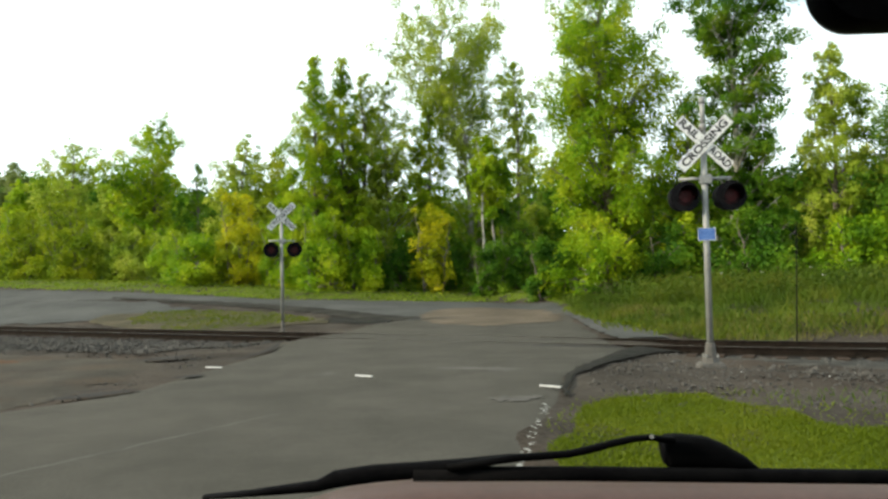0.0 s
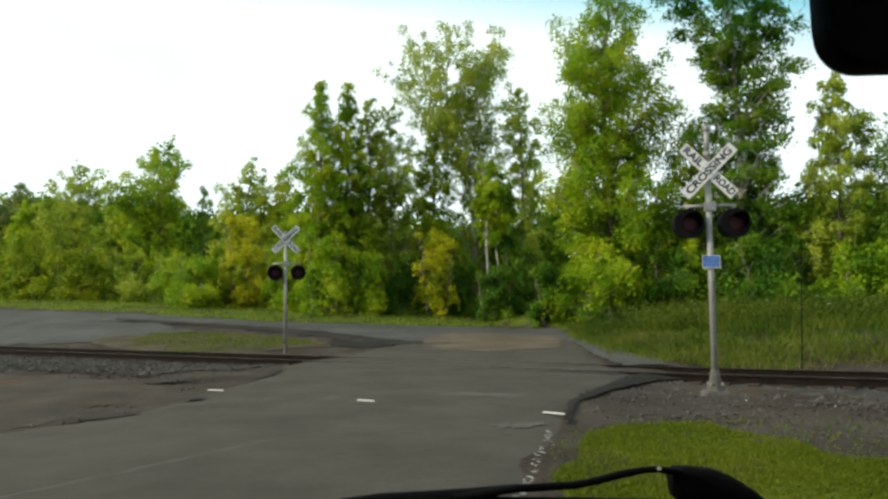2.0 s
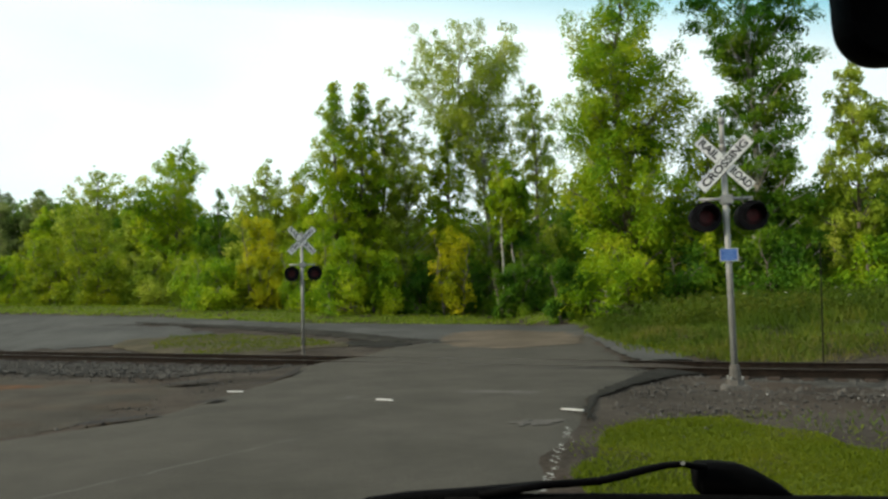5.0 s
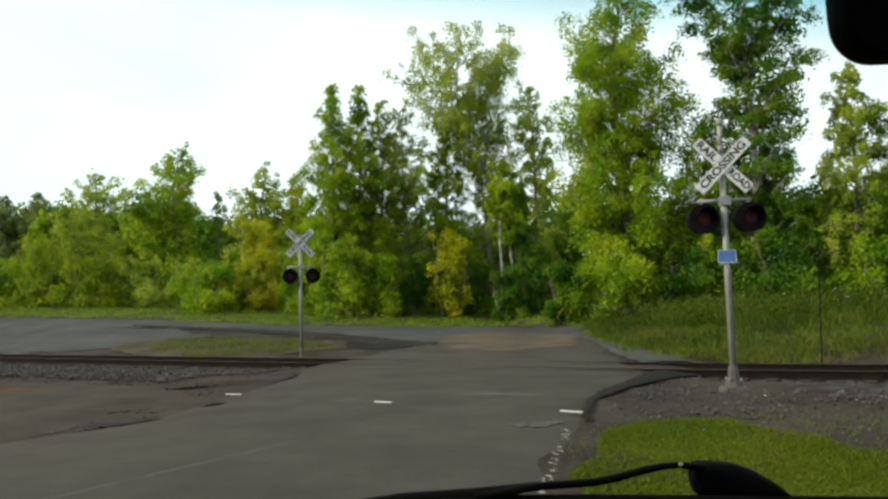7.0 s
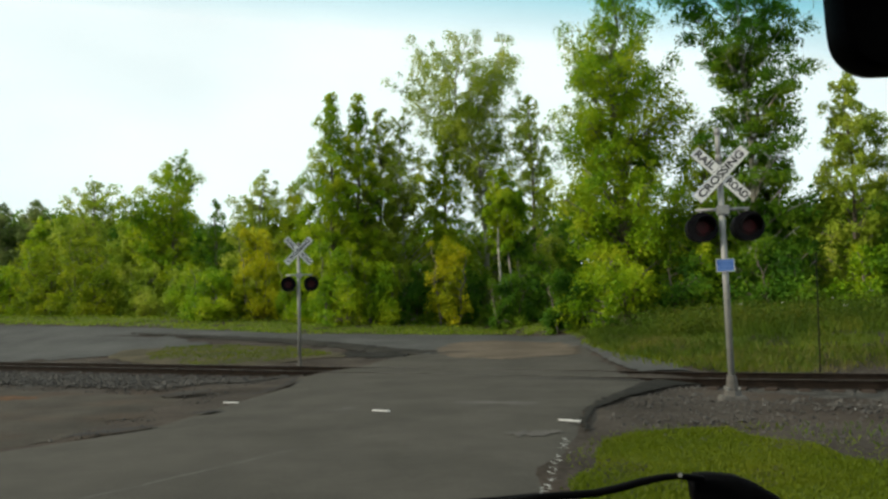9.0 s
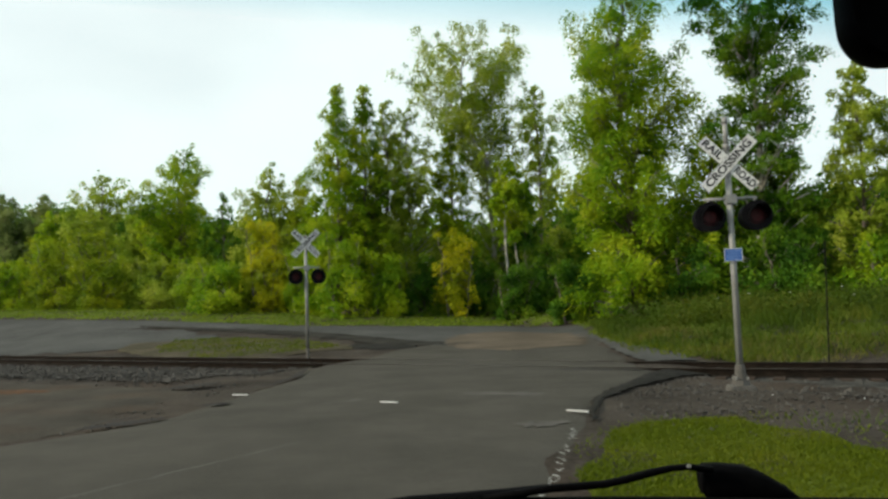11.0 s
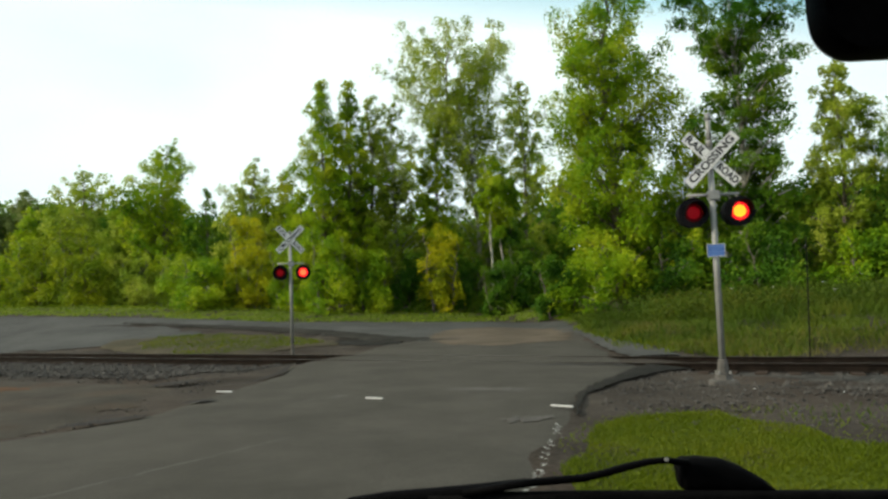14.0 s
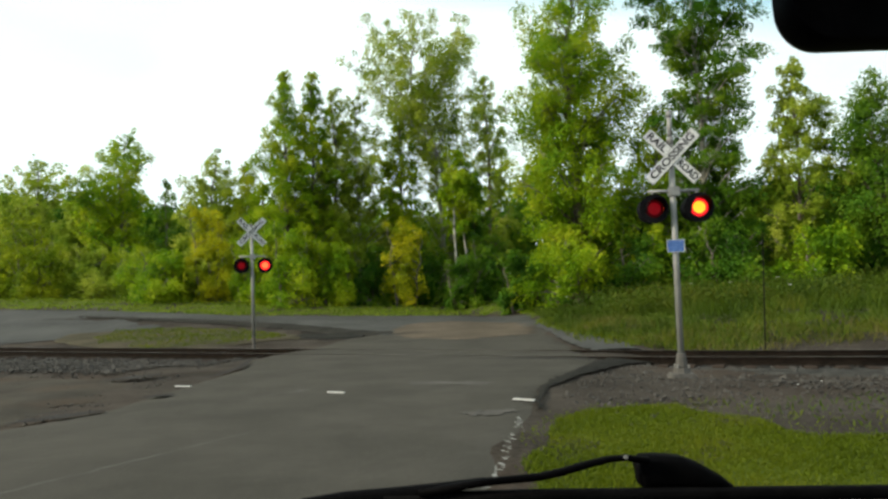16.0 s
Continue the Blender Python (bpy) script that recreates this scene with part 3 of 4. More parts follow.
p = np.array([(3.4 + rng.random() * 7, 9.9 + rng.random() * 3.6) for _ in range(14)])
tagged(stones("pale_stones", p, 0.024, MARKER, rng), "scattered pale stones on the gravel shoulder", "stones", kind="stuff")


# ---- crossing signals ----
def lettering(text, size, length, parent, m, mat):
    """Raised flat letters spread over a given length."""
    cu = bpy.data.curves.new("lettering", "FONT")
    cu.body, cu.size, cu.align_x, cu.align_y = text, size, "CENTER", "CENTER"
    cu.offset, cu.extrude = 0.006, 0.0015
    tmp = new("lettering", cu)
    bpy.context.view_layer.update()
    me = bpy.data.meshes.new_from_object(tmp.evaluated_get(bpy.context.evaluated_depsgraph_get()))
    bpy.data.objects.remove(tmp)
    xs = [v.co.x for v in me.vertices]
    k = length / (max(xs) - min(xs))
    for v in me.vertices:
        v.co.x *= k
    me.materials.clear()
    me.materials.append(mat)
    ob = new("lettering", me)
    ob.parent = parent
    ob.matrix_basis = m
    return tagged(ob, "black capital letters")


FRONT = pose(0, 0, 0, 90, 0, 0)      # lies in the xz plane, facing -y


def crossing_signal(lamp_z, plate, core, name="crossing_signal"):
    sig = new(name)
    pole = rod((0, 0, 0.28), (0, 0, 4.1), 0.055, 0.052, 16)
    rod((0, 0, 4.1), (0, 0, 4.16), 0.066, 0.05, 16, pole)
    part("mast", pole, GALV, sig, "grey galvanised steel mast", True)
    if plate:
        tube_top = rod((0, 0, 4.16), (0, 0, 4.66), 0.043, 0.041, 14)
        rod((0, 0, 4.13), (0, 0, 4.22), 0.062, 0.058, 14, tube_top)
        rod((0, 0, 4.58), (0, 0, 4.70), 0.058, 0.050, 14, tube_top)
        part("finial", tube_top, GALV, sig, "pale narrow top tube with collar and cap", True)
    foot = rod((0, 0, 0.04), (0, 0, 0.15), 0.15, 0.14, 8)
    rod((0, 0, 0.16), (0, 0, 0.34), 0.105, 0.085, 12, foot)
    rod((0, 0, 0.34), (0, 0, 0.40), 0.085, 0.075, 12, foot)
    if not plate:
        foot = rod((0, 0, -0.1), (0, 0, 0.3), 0.06, 0.058, 12)
    part("base_casting", foot, CONCRETE, sig, "cast mast base")
    for ang in (45, 135, 225, 315) if plate else ():
        c, s = math.cos(radians(ang)), math.sin(radians(ang))
        part("bolt", rod((0.135 * c, 0.135 * s, 0.15), (0.135 * c, 0.135 * s, 0.20), 0.018, None, 6), GALV, sig)
    part("concrete_foundation", box(0.42, 0.42, 0.30, pose(0, 0, -0.10 if plate else -0.25), 0.03), CONCRETE, sig, "square concrete foundation")
    # the crossbuck: two boards crossing at a right angle
    for tilt, y, words in ((45, -0.085, (("RAIL", -0.365, 0.41), ("ROAD", 0.365, 0.43))), (-45, -0.105, (("CROSSING", 0.0, 1.06),))):
        m = pose(0, y, 3.865, 0, tilt, 0)
        board = part("crossbuck_board", box(1.22, 0.008, 0.215, None, 0.003), SIGNWHITE, sig, "white crossbuck board")
        board.matrix_basis = m
        rim = bmesh.new()
        for sx, sz, px, pz in ((1.2, 0.006, 0, 0.102), (1.2, 0.006, 0, -0.102), (0.006, 0.198, 0.602, 0), (0.006, 0.198, -0.602, 0)):
            box(sx, 0.002, sz, pose(px, -0.0055, pz), 0, rim)
        part("border", rim, SIGNBLACK, board, "thin dark border")
        for word, px, length in words:
            lettering(word, 0.18, length, board, pose(px, -0.0065, 0.0) @ FRONT, SIGNBLACK)
    part("bracket", box(0.2, 0.07, 0.06, pose(0, -0.045, 3.865), 0.008), GALV, sig)
    # lamps on their cross arm
    az = lamp_z + 0.30
    part("junction_box", box(0.20, 0.15, 0.17, pose(0.02, 0, az), 0.018), GALV, sig, "light grey junction box")
    arm = rod((-0.44, 0, az + 0.015), (0.46, 0, az + 0.015), 0.026, None, 10)
    part("cross_arm", arm, GALV, sig, "grey tubular lamp arm", True)
    turning = []
    for px in (-0.36, 0.42):
        lamp = new("signal_lamp")
        lamp.parent = sig
        lamp.matrix_basis = pose(px, -0.11, lamp_z)
        tagged(lamp, "black flashing lamp with round backing and visor")
        ring = bmesh.new()
        n = 40
        for y in (0.0, 0.012):
            outer = [ring.verts.new((0.262 * math.cos(2 * math.pi * i / n), y, 0.262 * math.sin(2 * math.pi * i / n))) for i in range(n)]
            inner = [ring.verts.new((0.160 * math.cos(2 * math.pi * i / n), y, 0.160 * math.sin(2 * math.pi * i / n))) for i in range(n)]
            for i in range(n):
                ring.faces.new((outer[i], outer[(i + 1) % n], inner[(i + 1) % n], inner[i]))
            if y == 0.0:
                first = outer, inner
        for i in range(n):
            j = (i + 1) % n
            ring.faces.new((first[0][i], first[0][j], outer[j], outer[i]))
            ring.faces.new((first[1][i], first[1][j], inner[j], inner[i]))
        part("background_disc", ring, LAMPBLACK, lamp)
        shell = bmesh.new()
        prev = None
        for y, r in ((0.0, 0.236), (0.36, 0.236), (0.41, 0.20), (0.44, 0.07)):
            now = [shell.verts.new((r * math.cos(2 * math.pi * i / 24), y, r * math.sin(2 * math.pi * i / 24))) for i in range(24)]
            if prev:
                for i in range(24):
                    shell.faces.new((prev[i], prev[(i + 1) % 24], now[(i + 1) % 24], now[i]))
            prev = now
        shell.faces.new(prev)
        part("lamp_housing", shell, LAMPBLACK, lamp, "", True)
        hood = bmesh.new()
        rows = []
        for y, r in ((0.0, 0.166), (-0.30, 0.172)):
            rows.append([hood.verts.new((r * math.cos(radians(-25 + 230 * i / 24)), y * (0.35 + 0.65 * math.sin(math.pi * i / 24)), r * math.sin(radians(-25 + 230 * i / 24)))) for i in range(25)])
        for i in range(24):
            hood.faces.new((rows[0][i], rows[0][i + 1], rows[1][i + 1], rows[1][i]))
        bmesh.ops.solidify(hood, geom=hood.faces[:], thickness=0.004)
        part("visor", hood, LAMPBLACK, lamp, "", True)
        part("hanger", rod((0, 0.11, 0.22), (0, 0.11, 0.33), 0.022, None, 8), GALV, lamp)
        # an added lens drum turns in place of switching: dark, red, fully lit, afterglow
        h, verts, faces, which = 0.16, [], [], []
        # the lit face's red rim paints in the lamp's halo
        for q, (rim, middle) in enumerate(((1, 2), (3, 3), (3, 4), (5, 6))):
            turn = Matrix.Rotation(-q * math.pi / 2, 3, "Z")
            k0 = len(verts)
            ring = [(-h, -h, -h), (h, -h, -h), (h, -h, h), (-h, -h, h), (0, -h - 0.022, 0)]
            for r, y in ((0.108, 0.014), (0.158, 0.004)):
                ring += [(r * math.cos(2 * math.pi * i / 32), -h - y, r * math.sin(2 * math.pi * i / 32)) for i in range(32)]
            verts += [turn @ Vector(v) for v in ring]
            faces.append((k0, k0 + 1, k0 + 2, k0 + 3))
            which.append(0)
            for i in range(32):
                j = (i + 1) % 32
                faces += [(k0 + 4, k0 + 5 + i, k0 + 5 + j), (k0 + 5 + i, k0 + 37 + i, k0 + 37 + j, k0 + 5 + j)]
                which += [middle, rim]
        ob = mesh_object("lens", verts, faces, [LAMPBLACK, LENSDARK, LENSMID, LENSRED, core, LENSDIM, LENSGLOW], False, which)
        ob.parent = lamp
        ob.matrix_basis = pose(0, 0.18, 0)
        tagged(ob, "added drum of four red lens faces")
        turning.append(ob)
    if plate:
        sign = part("information_plate", box(0.30, 0.006, 0.22, pose(0, 0, 0), 0.002), SIGNBLUE, sig, "small blue plate with pale border and writing")
        sign.matrix_basis = pose(-0.01, -0.068, 2.28)
        for sx, sz, px, pz in ((0.30, 0.008, 0, 0.106), (0.30, 0.008, 0, -0.106), (0.008, 0.204, 0.146, 0), (0.008, 0.204, -0.146, 0)):
            part("border", box(sx, 0.003, sz, pose(px, -0.0045, pz)), SIGNWHITE, sign)
        for px, pz, w in ((0, 0.065, 0.22), (0, 0.02, 0.16), (0, -0.025, 0.24), (0, -0.07, 0.19)):
            part("writing_bar", box(w, 0.003, 0.013, pose(px, -0.0045, pz)), PALEBLUE, sign)
    return sig, turning


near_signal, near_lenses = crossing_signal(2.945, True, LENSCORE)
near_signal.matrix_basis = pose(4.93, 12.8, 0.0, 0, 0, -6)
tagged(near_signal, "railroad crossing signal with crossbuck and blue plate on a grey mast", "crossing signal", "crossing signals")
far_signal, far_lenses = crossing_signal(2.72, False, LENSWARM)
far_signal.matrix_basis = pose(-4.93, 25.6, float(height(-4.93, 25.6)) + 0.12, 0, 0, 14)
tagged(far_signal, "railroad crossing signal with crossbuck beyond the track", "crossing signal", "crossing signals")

post = part("marker_post", rod((0, 0, -0.2), (0.10, 0, 2.75), 0.020, 0.015, 8), POSTDARK, None)
post.location = (8.75, 17.35, 0.0)
tagged(post, "thin dark upright post in the weeds beside the track", "post")


# ---- trees ----
def boughs_to_leaves(centres, outward, radii, count, size, rng, flat=0.5, wild=0.7):
    """Leaves on flattened boughs: each bough a shallow dome, its leaves facing up and outwards, with strays."""
    c, o, r = np.asarray(centres), np.asarray(outward), np.asarray(radii)
    per = np.maximum(8, count * r ** 2 / np.sum(r ** 2)).astype(int)
    c, o, r = np.repeat(c, per, 0), np.repeat(o, per, 0), np.repeat(r, per, 0)[:, None]
    n = len(c)
    a = rng.random((n, 1)) * 2 * math.pi
    d = rng.random((n, 1)) ** 0.62
    d = d * (1 + 0.30 * np.sin(3 * a + 7 * c[:, :1] + 3 * c[:, 2:]) + 0.18 * np.sin(7 * a + 5 * c[:, 1:2]))
    up = (0.6 * (1 - d ** 2) - 0.3 + 0.55 * np.clip(rng.normal(size=(n, 1)), -1.7, 1.7)) * flat
    p = c + r * np.concatenate([d * np.cos(a), d * np.sin(a), up], 1)
    radial = np.concatenate([np.cos(a), np.sin(a), np.zeros((n, 1))], 1)
    nn = unit(np.array([0, 0, 0.75]) + 0.45 * o + 0.35 * radial * d + wild * rng.normal(size=(n, 3)))
    u = unit(np.cross(nn, rng.normal(size=(n, 3))))
    w = np.cross(nn, u)
    s = size * (0.6 + 0.8 * rng.random((n, 1)))
    return np.stack([p - u * s * 0.5, p + w * s * 0.34 - u * s * 0.05, p + u * s * 0.5, p - w * s * 0.34 - u * s * 0.05], 1)


def tree(x, y, top, crown, mat, bark=BARK, limbs=46, count=20000, size=0.16, trunk_r=0.17, stems=1, first=0.1, seed=1, label="", bough=1.2, rise=0.8, flat=0.75, gaps=0.5, category="tree", name="tree"):
    """A tapered trunk, limbs that part into twigs, and a bough of leaves on every twig. crown: (height share, radius, shift of the crown's middle)."""
    rng = np.random.default_rng(seed)
    z0 = float(height(x, y)) - 0.1
    tall = top - z0
    thing = new(name)
    thing.location = (x, y, z0)
    hs, rs = [c[0] for c in crown], [c[1] for c in crown]
    ds = [c[2] if len(c) > 2 else 0.0 for c in crown]
    pieces, lines = [], []
    for k in range(stems):
        bx, by = (k - (stems - 1) / 2) * 0.55, (0.3 if k % 2 else -0.2) * (stems > 1)
        wob = rng.normal(size=(9, 2)) * 0.13
        pts = []
        for i in range(9):
            t = i / 8
            pts.append(Vector((bx * (1 + 0.9 * t) + np.interp(t, hs, ds) * 0.8 + wob[i, 0] * t, by * (1 + t) + wob[i, 1] * t, tall * t * (0.96 - 0.05 * k))))
        lines.append(pts)
        pieces.append(tube(pts, [trunk_r * (1.1 - i / 8) + 0.012 for i in range(9)], 8))
    centres, outward, radii = [], [], []
    for k in range(limbs):
        pts = lines[k % stems]
        t = first + (0.985 - first) * (k + rng.random()) / limbs
        reach = np.interp(t, hs, rs)
        ang = k * 2.39996 + rng.normal() * 0.35
        lobe = 1 + gaps * noise.noise((t * tall * 0.45, math.cos(ang) * 1.2 + seed * 3.1, math.sin(ang) * 1.2))
        far = max(0.25, reach * lobe * rng.uniform(0.72, 1.08))
        root_t = max(t - rise * far / tall * rng.uniform(0.7, 1.2), 0.03)
        j = min(int(root_t * 8), 7)
        root = pts[j].lerp(pts[j + 1], root_t * 8 - j)
        out = Vector((math.cos(ang), math.sin(ang), 0))
        tip = Vector((np.interp(t, hs, ds), 0, t * tall)) + out * far + Vector((0, 0, rng.normal() * 0.15))
        mid = root.lerp(tip, 0.5) + Vector((0, 0, 0.10 * far))
        thick = 0.05 * (1.2 - t) * min(1.5, 0.4 + far / 3) + 0.010
        pieces.append(tube([root, mid, tip], [thick, thick * 0.6, 0.006], 5))
        side = Vector((-out.y, out.x, 0))
        twigs = max(3, int(2.2 * far + 2))
        for q in range(twigs):
            u = 0.28 + 0.78 * (q + rng.random() * 0.7) / twigs
            at = root.lerp(mid, u * 2) if u < 0.5 else mid.lerp(tip, u * 2 - 1)
            off = side * (rng.choice((-1, 1)) * rng.uniform(0.05, 0.42) * far * (1.15 - 0.7 * u)) + Vector((0, 0, rng.normal() * 0.22 * (0.6 + 0.3 * far)))
            end = at + off
            if off.length > 0.3:
                pieces.append(tube([at, end], [thick * 0.35 + 0.004, 0.004], 3))
            centres.append(tuple(end))
            outward.append(tuple(out))
            radii.append(bough * rng.uniform(0.42, 1.4) * (0.24 + 0.10 * min(far, 3.5)))
    for pts in lines:
        centres.append(tuple(pts[-1]))
        outward.append((0, 0, 1))
        radii.append(0.3 * bough)
    adopt(mesh_object("trunk", *joined(pieces), bark, True), thing, "trunk and limbs")
    adopt(quads("crown", boughs_to_leaves(centres, outward, radii, count, size, rng, flat), mat), thing, "leaves")
    return tagged(thing, label, category)


SPIRE = [(0, 1.7), (0.3, 2.2), (0.55, 2.0), (0.72, 1.55), (0.82, 1.15), (0.92, 0.65), (1, 0.25)]
OVAL = [(0, 1.6), (0.25, 2.6), (0.5, 2.9), (0.75, 2.2), (0.92, 1.2), (1, 0.3)]


def scaled(profile, k):
    return [(h, r * k) for h, r in profile]


# the two narrow aspens and their neighbours
tree(-7.0, 47.8, 16.5, scaled(SPIRE, 1.0), LEAF, limbs=92, count=40000, size=0.145, seed=2, first=0.05, bough=0.85, gaps=0.5, label="narrow aspen spire with dense green leaves")
tree(-5.3, 48.6, 16.5, scaled(SPIRE, 0.95), LEAF, limbs=88, count=36000, size=0.145, seed=3, first=0.05, bough=0.85, gaps=0.5, label="narrow aspen spire with dense green leaves")
tree(-3.9, 49.6, 15.7, scaled(SPIRE, 0.85), PALELEAF, limbs=72, count=25000, size=0.145, seed=4, first=0.08, bough=0.82, gaps=0.6, label="slim aspen with a ragged green crown")
tree(-2.5, 50.0, 15.5, [(0, 1.5), (0.3, 2.1), (0.6, 2.0), (0.8, 1.6), (0.92, 1.0), (1, 0.3)], PALELEAF, BIRCH, limbs=74, count=29000, trunk_r=0.13, size=0.145, seed=6, first=0.1, bough=0.85, gaps=0.7, label="poplar with a pale trunk and open foliage")
# the fan-shaped poplar with pale stems
tree(3.5, 52.0, 21.4, [(0, 1.0), (0.25, 1.5, 0.1), (0.45, 1.7, 0), (0.55, 2.6, -0.7), (0.68, 3.7, -1.7), (0.82, 4.5, -2.2), (0.93, 3.7, -1.8), (1, 1.6, -0.9)], PALELEAF, BIRCH, limbs=110, count=52000, trunk_r=0.17, stems=2, first=0.16, size=0.15, seed=5, bough=0.82, rise=0.95, flat=0.8, gaps=0.65,
     label="tall airy poplar with pale bark and a fan-shaped crown")
tree(0.4, 51.4, 13.6, [(0, 1.2), (0.3, 1.9), (0.6, 1.8), (0.85, 1.1), (1, 0.25)], LEAF, limbs=66, count=27000, size=0.15, seed=66, first=0.08, bough=0.85, gaps=0.8, label="slender poplar with green foliage")
tree(4.1, 46.9, 10.6, [(0, 0.4), (0.5, 0.8), (0.72, 1.3), (0.88, 0.9), (1, 0.2)], LEAF, BIRCH, limbs=26, count=13100, trunk_r=0.085, stems=2, seed=7, first=0.5, rise=0.5, bough=0.96, label="birch with white stems and green leaves")
tree(5.4, 50.8, 9.6, [(0, 0.9), (0.3, 1.4), (0.6, 1.3), (0.85, 0.8), (1, 0.2)], DARKLEAF, limbs=34, count=17500, seed=77, first=0.08, label="green tree behind the birch stems")
tree(7.2, 56.0, 18.5, [(0, 1.3), (0.3, 1.9), (0.5, 1.9), (0.75, 1.9), (0.9, 1.3), (1, 0.3)], PALELEAF, BARK, limbs=76, count=24000, size=0.15, seed=8, first=0.1, flat=0.8, bough=0.75, gaps=0.8, label="thin poplar with sparse foliage")
# the big full tree and the tall open one
tree(8.6, 36.0, 18.6, [(0, 2.0, 0.4), (0.15, 2.8, 0.5), (0.4, 3.0, 0.5), (0.6, 2.9, 0.4), (0.75, 2.85, 0.2), (0.82, 2.6, 0.3), (0.86, 1.3, 0.6), (0.95, 1.0, 0.7), (1, 0.4, 0.7)], LEAF, limbs=140, count=94000, size=0.135, trunk_r=0.24, seed=9, first=0.04, flat=0.7, gaps=0.7, bough=0.95, label="big maple with a full bright green crown")
tree(14.4, 34.2, 19.4, [(0, 1.9), (0.15, 2.5, 0.2), (0.35, 2.4, 0.4), (0.55, 2.3, 0.4), (0.72, 2.7, 0.2), (0.85, 2.9, 0.2), (0.95, 1.5, 0.3), (1, 0.4, 0.3)], DARKLEAF, BIRCH, limbs=100, count=66000, size=0.135, trunk_r=0.2, seed=10, first=0.05, flat=0.5, bough=0.95, gaps=0.6, label="tall cottonwood with layered dark green branches")
tree(18.3, 32.4, 11.9, [(0, 1.2), (0.25, 1.7), (0.55, 1.6), (0.8, 1.4), (0.93, 0.9), (1, 0.3)], PALELEAF, limbs=80, count=33200, size=0.125, trunk_r=0.12, seed=11, first=0.05, bough=0.75, gaps=0.9, label="young poplar with pale green foliage")
tree(21.2, 31.0, 10.6, scaled(OVAL, 0.85), DARKLEAF, limbs=72, count=49000, size=0.13, seed=12, first=0.03, label="dense green tree beside the weeds")
tree(24.6, 32.0, 11.5, scaled(OVAL, 0.9), LEAF, limbs=60, count=20000, size=0.14, seed=13, first=0.03, label="dense green tree beside the weeds")
# the lower trees to the west
tree(-22.6, 62.8, 15.9, [(0, 2.2), (0.3, 3.0), (0.55, 3.2, -0.4), (0.75, 3.0, -0.5), (0.9, 1.7, 0.3), (1, 0.4, 0.3)], LEAF, limbs=90, count=29400, size=0.21, bough=0.95, seed=14, first=0.06, gaps=0.95, label="broad poplar with a ragged top")
tree(-26.9, 64.7, 11.2, scaled(OVAL, 0.85), PALELEAF, limbs=46, count=18200, size=0.21, seed=15, first=0.06, gaps=0.8, label="pale green tree in the row")
tree(-32.0, 68.0, 14.9, scaled(OVAL, 1.05), PALELEAF, limbs=84, count=21700, size=0.22, seed=16, first=0.06, gaps=1.0, bough=0.85, label="open-crowned pale green tree")
tree(-37.0, 69.1, 11.2, scaled(OVAL, 0.8), LEAF, limbs=44, count=16800, size=0.22, seed=17, first=0.06, label="green tree in the row")
# two far trees, their leaves coloured greyer to imitate haze
tree(-41.2, 75.0, 14.1, scaled(OVAL, 0.8), HAZYLEAF, limbs=50, count=21000, size=0.22, seed=18, first=0.05, label="far tree at the end of the row, greyed for haze")
tree(-45.4, 75.4, 14.6, scaled(OVAL, 0.95), HAZYLEAF, limbs=50, count=22400, size=0.22, seed=19, first=0.05, label="far tree at the end of the row with haze in its leaf colour")
tree(-50.5, 75.4, 14.0, scaled(OVAL, 1.1), DARKLEAF, limbs=50, count=10000, size=0.23, seed=24, first=0.05, label="dark green tree at the end of the row")
tree(-18.5, 61.0, 11.2, scaled(SPIRE, 0.75), DARKLEAF, limbs=34, count=7700, size=0.18, seed=20, first=0.1, bough=0.96, gaps=0.9, label="small sparse dark tree")
tree(-14.1, 58.0, 12.9, scaled(OVAL, 0.9), PALELEAF, limbs=80, count=21700, size=0.19, bough=0.9, seed=21, first=0.06, gaps=1.0, label="pale poplar with thin top twigs")
tree(-11.2, 56.2, 11.6, scaled(OVAL, 0.75), YELLOWLEAF, limbs=48, count=18900, size=0.18, seed=22, first=0.06, gaps=0.9, label="yellow-green poplar beside the aspens")
tree(-9.3, 52.9, 9.6, scaled(OVAL, 0.62), LEAF, limbs=40, count=15400, size=0.17, seed=23, first=0.05, label="green tree beside the aspens")


def shrub(x, y, top, r, mat, seed, label, count=12000, size=0.14):
    prof = [(0, r * 0.95), (0.35, r), (0.7, r * 0.8), (1, r * 0.3)]
    return tree(x, y, top, prof, mat, limbs=30, count=count, size=size, trunk_r=0.05, stems=3, first=0.06, seed=seed, label=label, category="shrub", name="shrub", bough=1.15, gaps=0.7)


shrub(-12.6, 50.2, 7.9, 1.6, GOLDLEAF, 31, "tall shrub with bright yellow leaves", 13300)
shrub(0.5, 46.6, 6.0, 1.05, GOLDLEAF, 32, "small shrub with yellow leaves", 8400)
shrub(-15.5, 49.6, 5.0, 2.3, LEAF, 33, "rounded green shrub at the wood's edge", 16800)
shrub(-27.6, 57.6, 8.4, 2.4, YELLOWLEAF, 34, "tall yellow-green shrub at the wood's edge", 15400, 0.16)
shrub(-23.1, 57.6, 6.0, 2.0, PALELEAF, 35, "pale green shrub at the wood's edge", 11900, 0.16)
shrub(-32.0, 59.6, 7.8, 2.3, YELLOWLEAF, 36, "yellow-green shrub at the wood's edge", 14000, 0.16)
shrub(-36.7, 62.0, 6.6, 2.2, LEAF, 37, "green shrub at the wood's edge", 12600, 0.16)
shrub(-42.8, 65.4, 6.6, 2.6, DARKLEAF, 38, "dark green shrub at the wood's edge", 12600, 0.18)
shrub(-19.2, 55.6, 5.2, 1.7, PALELEAF, 39, "pale green shrub at the wood's edge", 9800, 0.16)
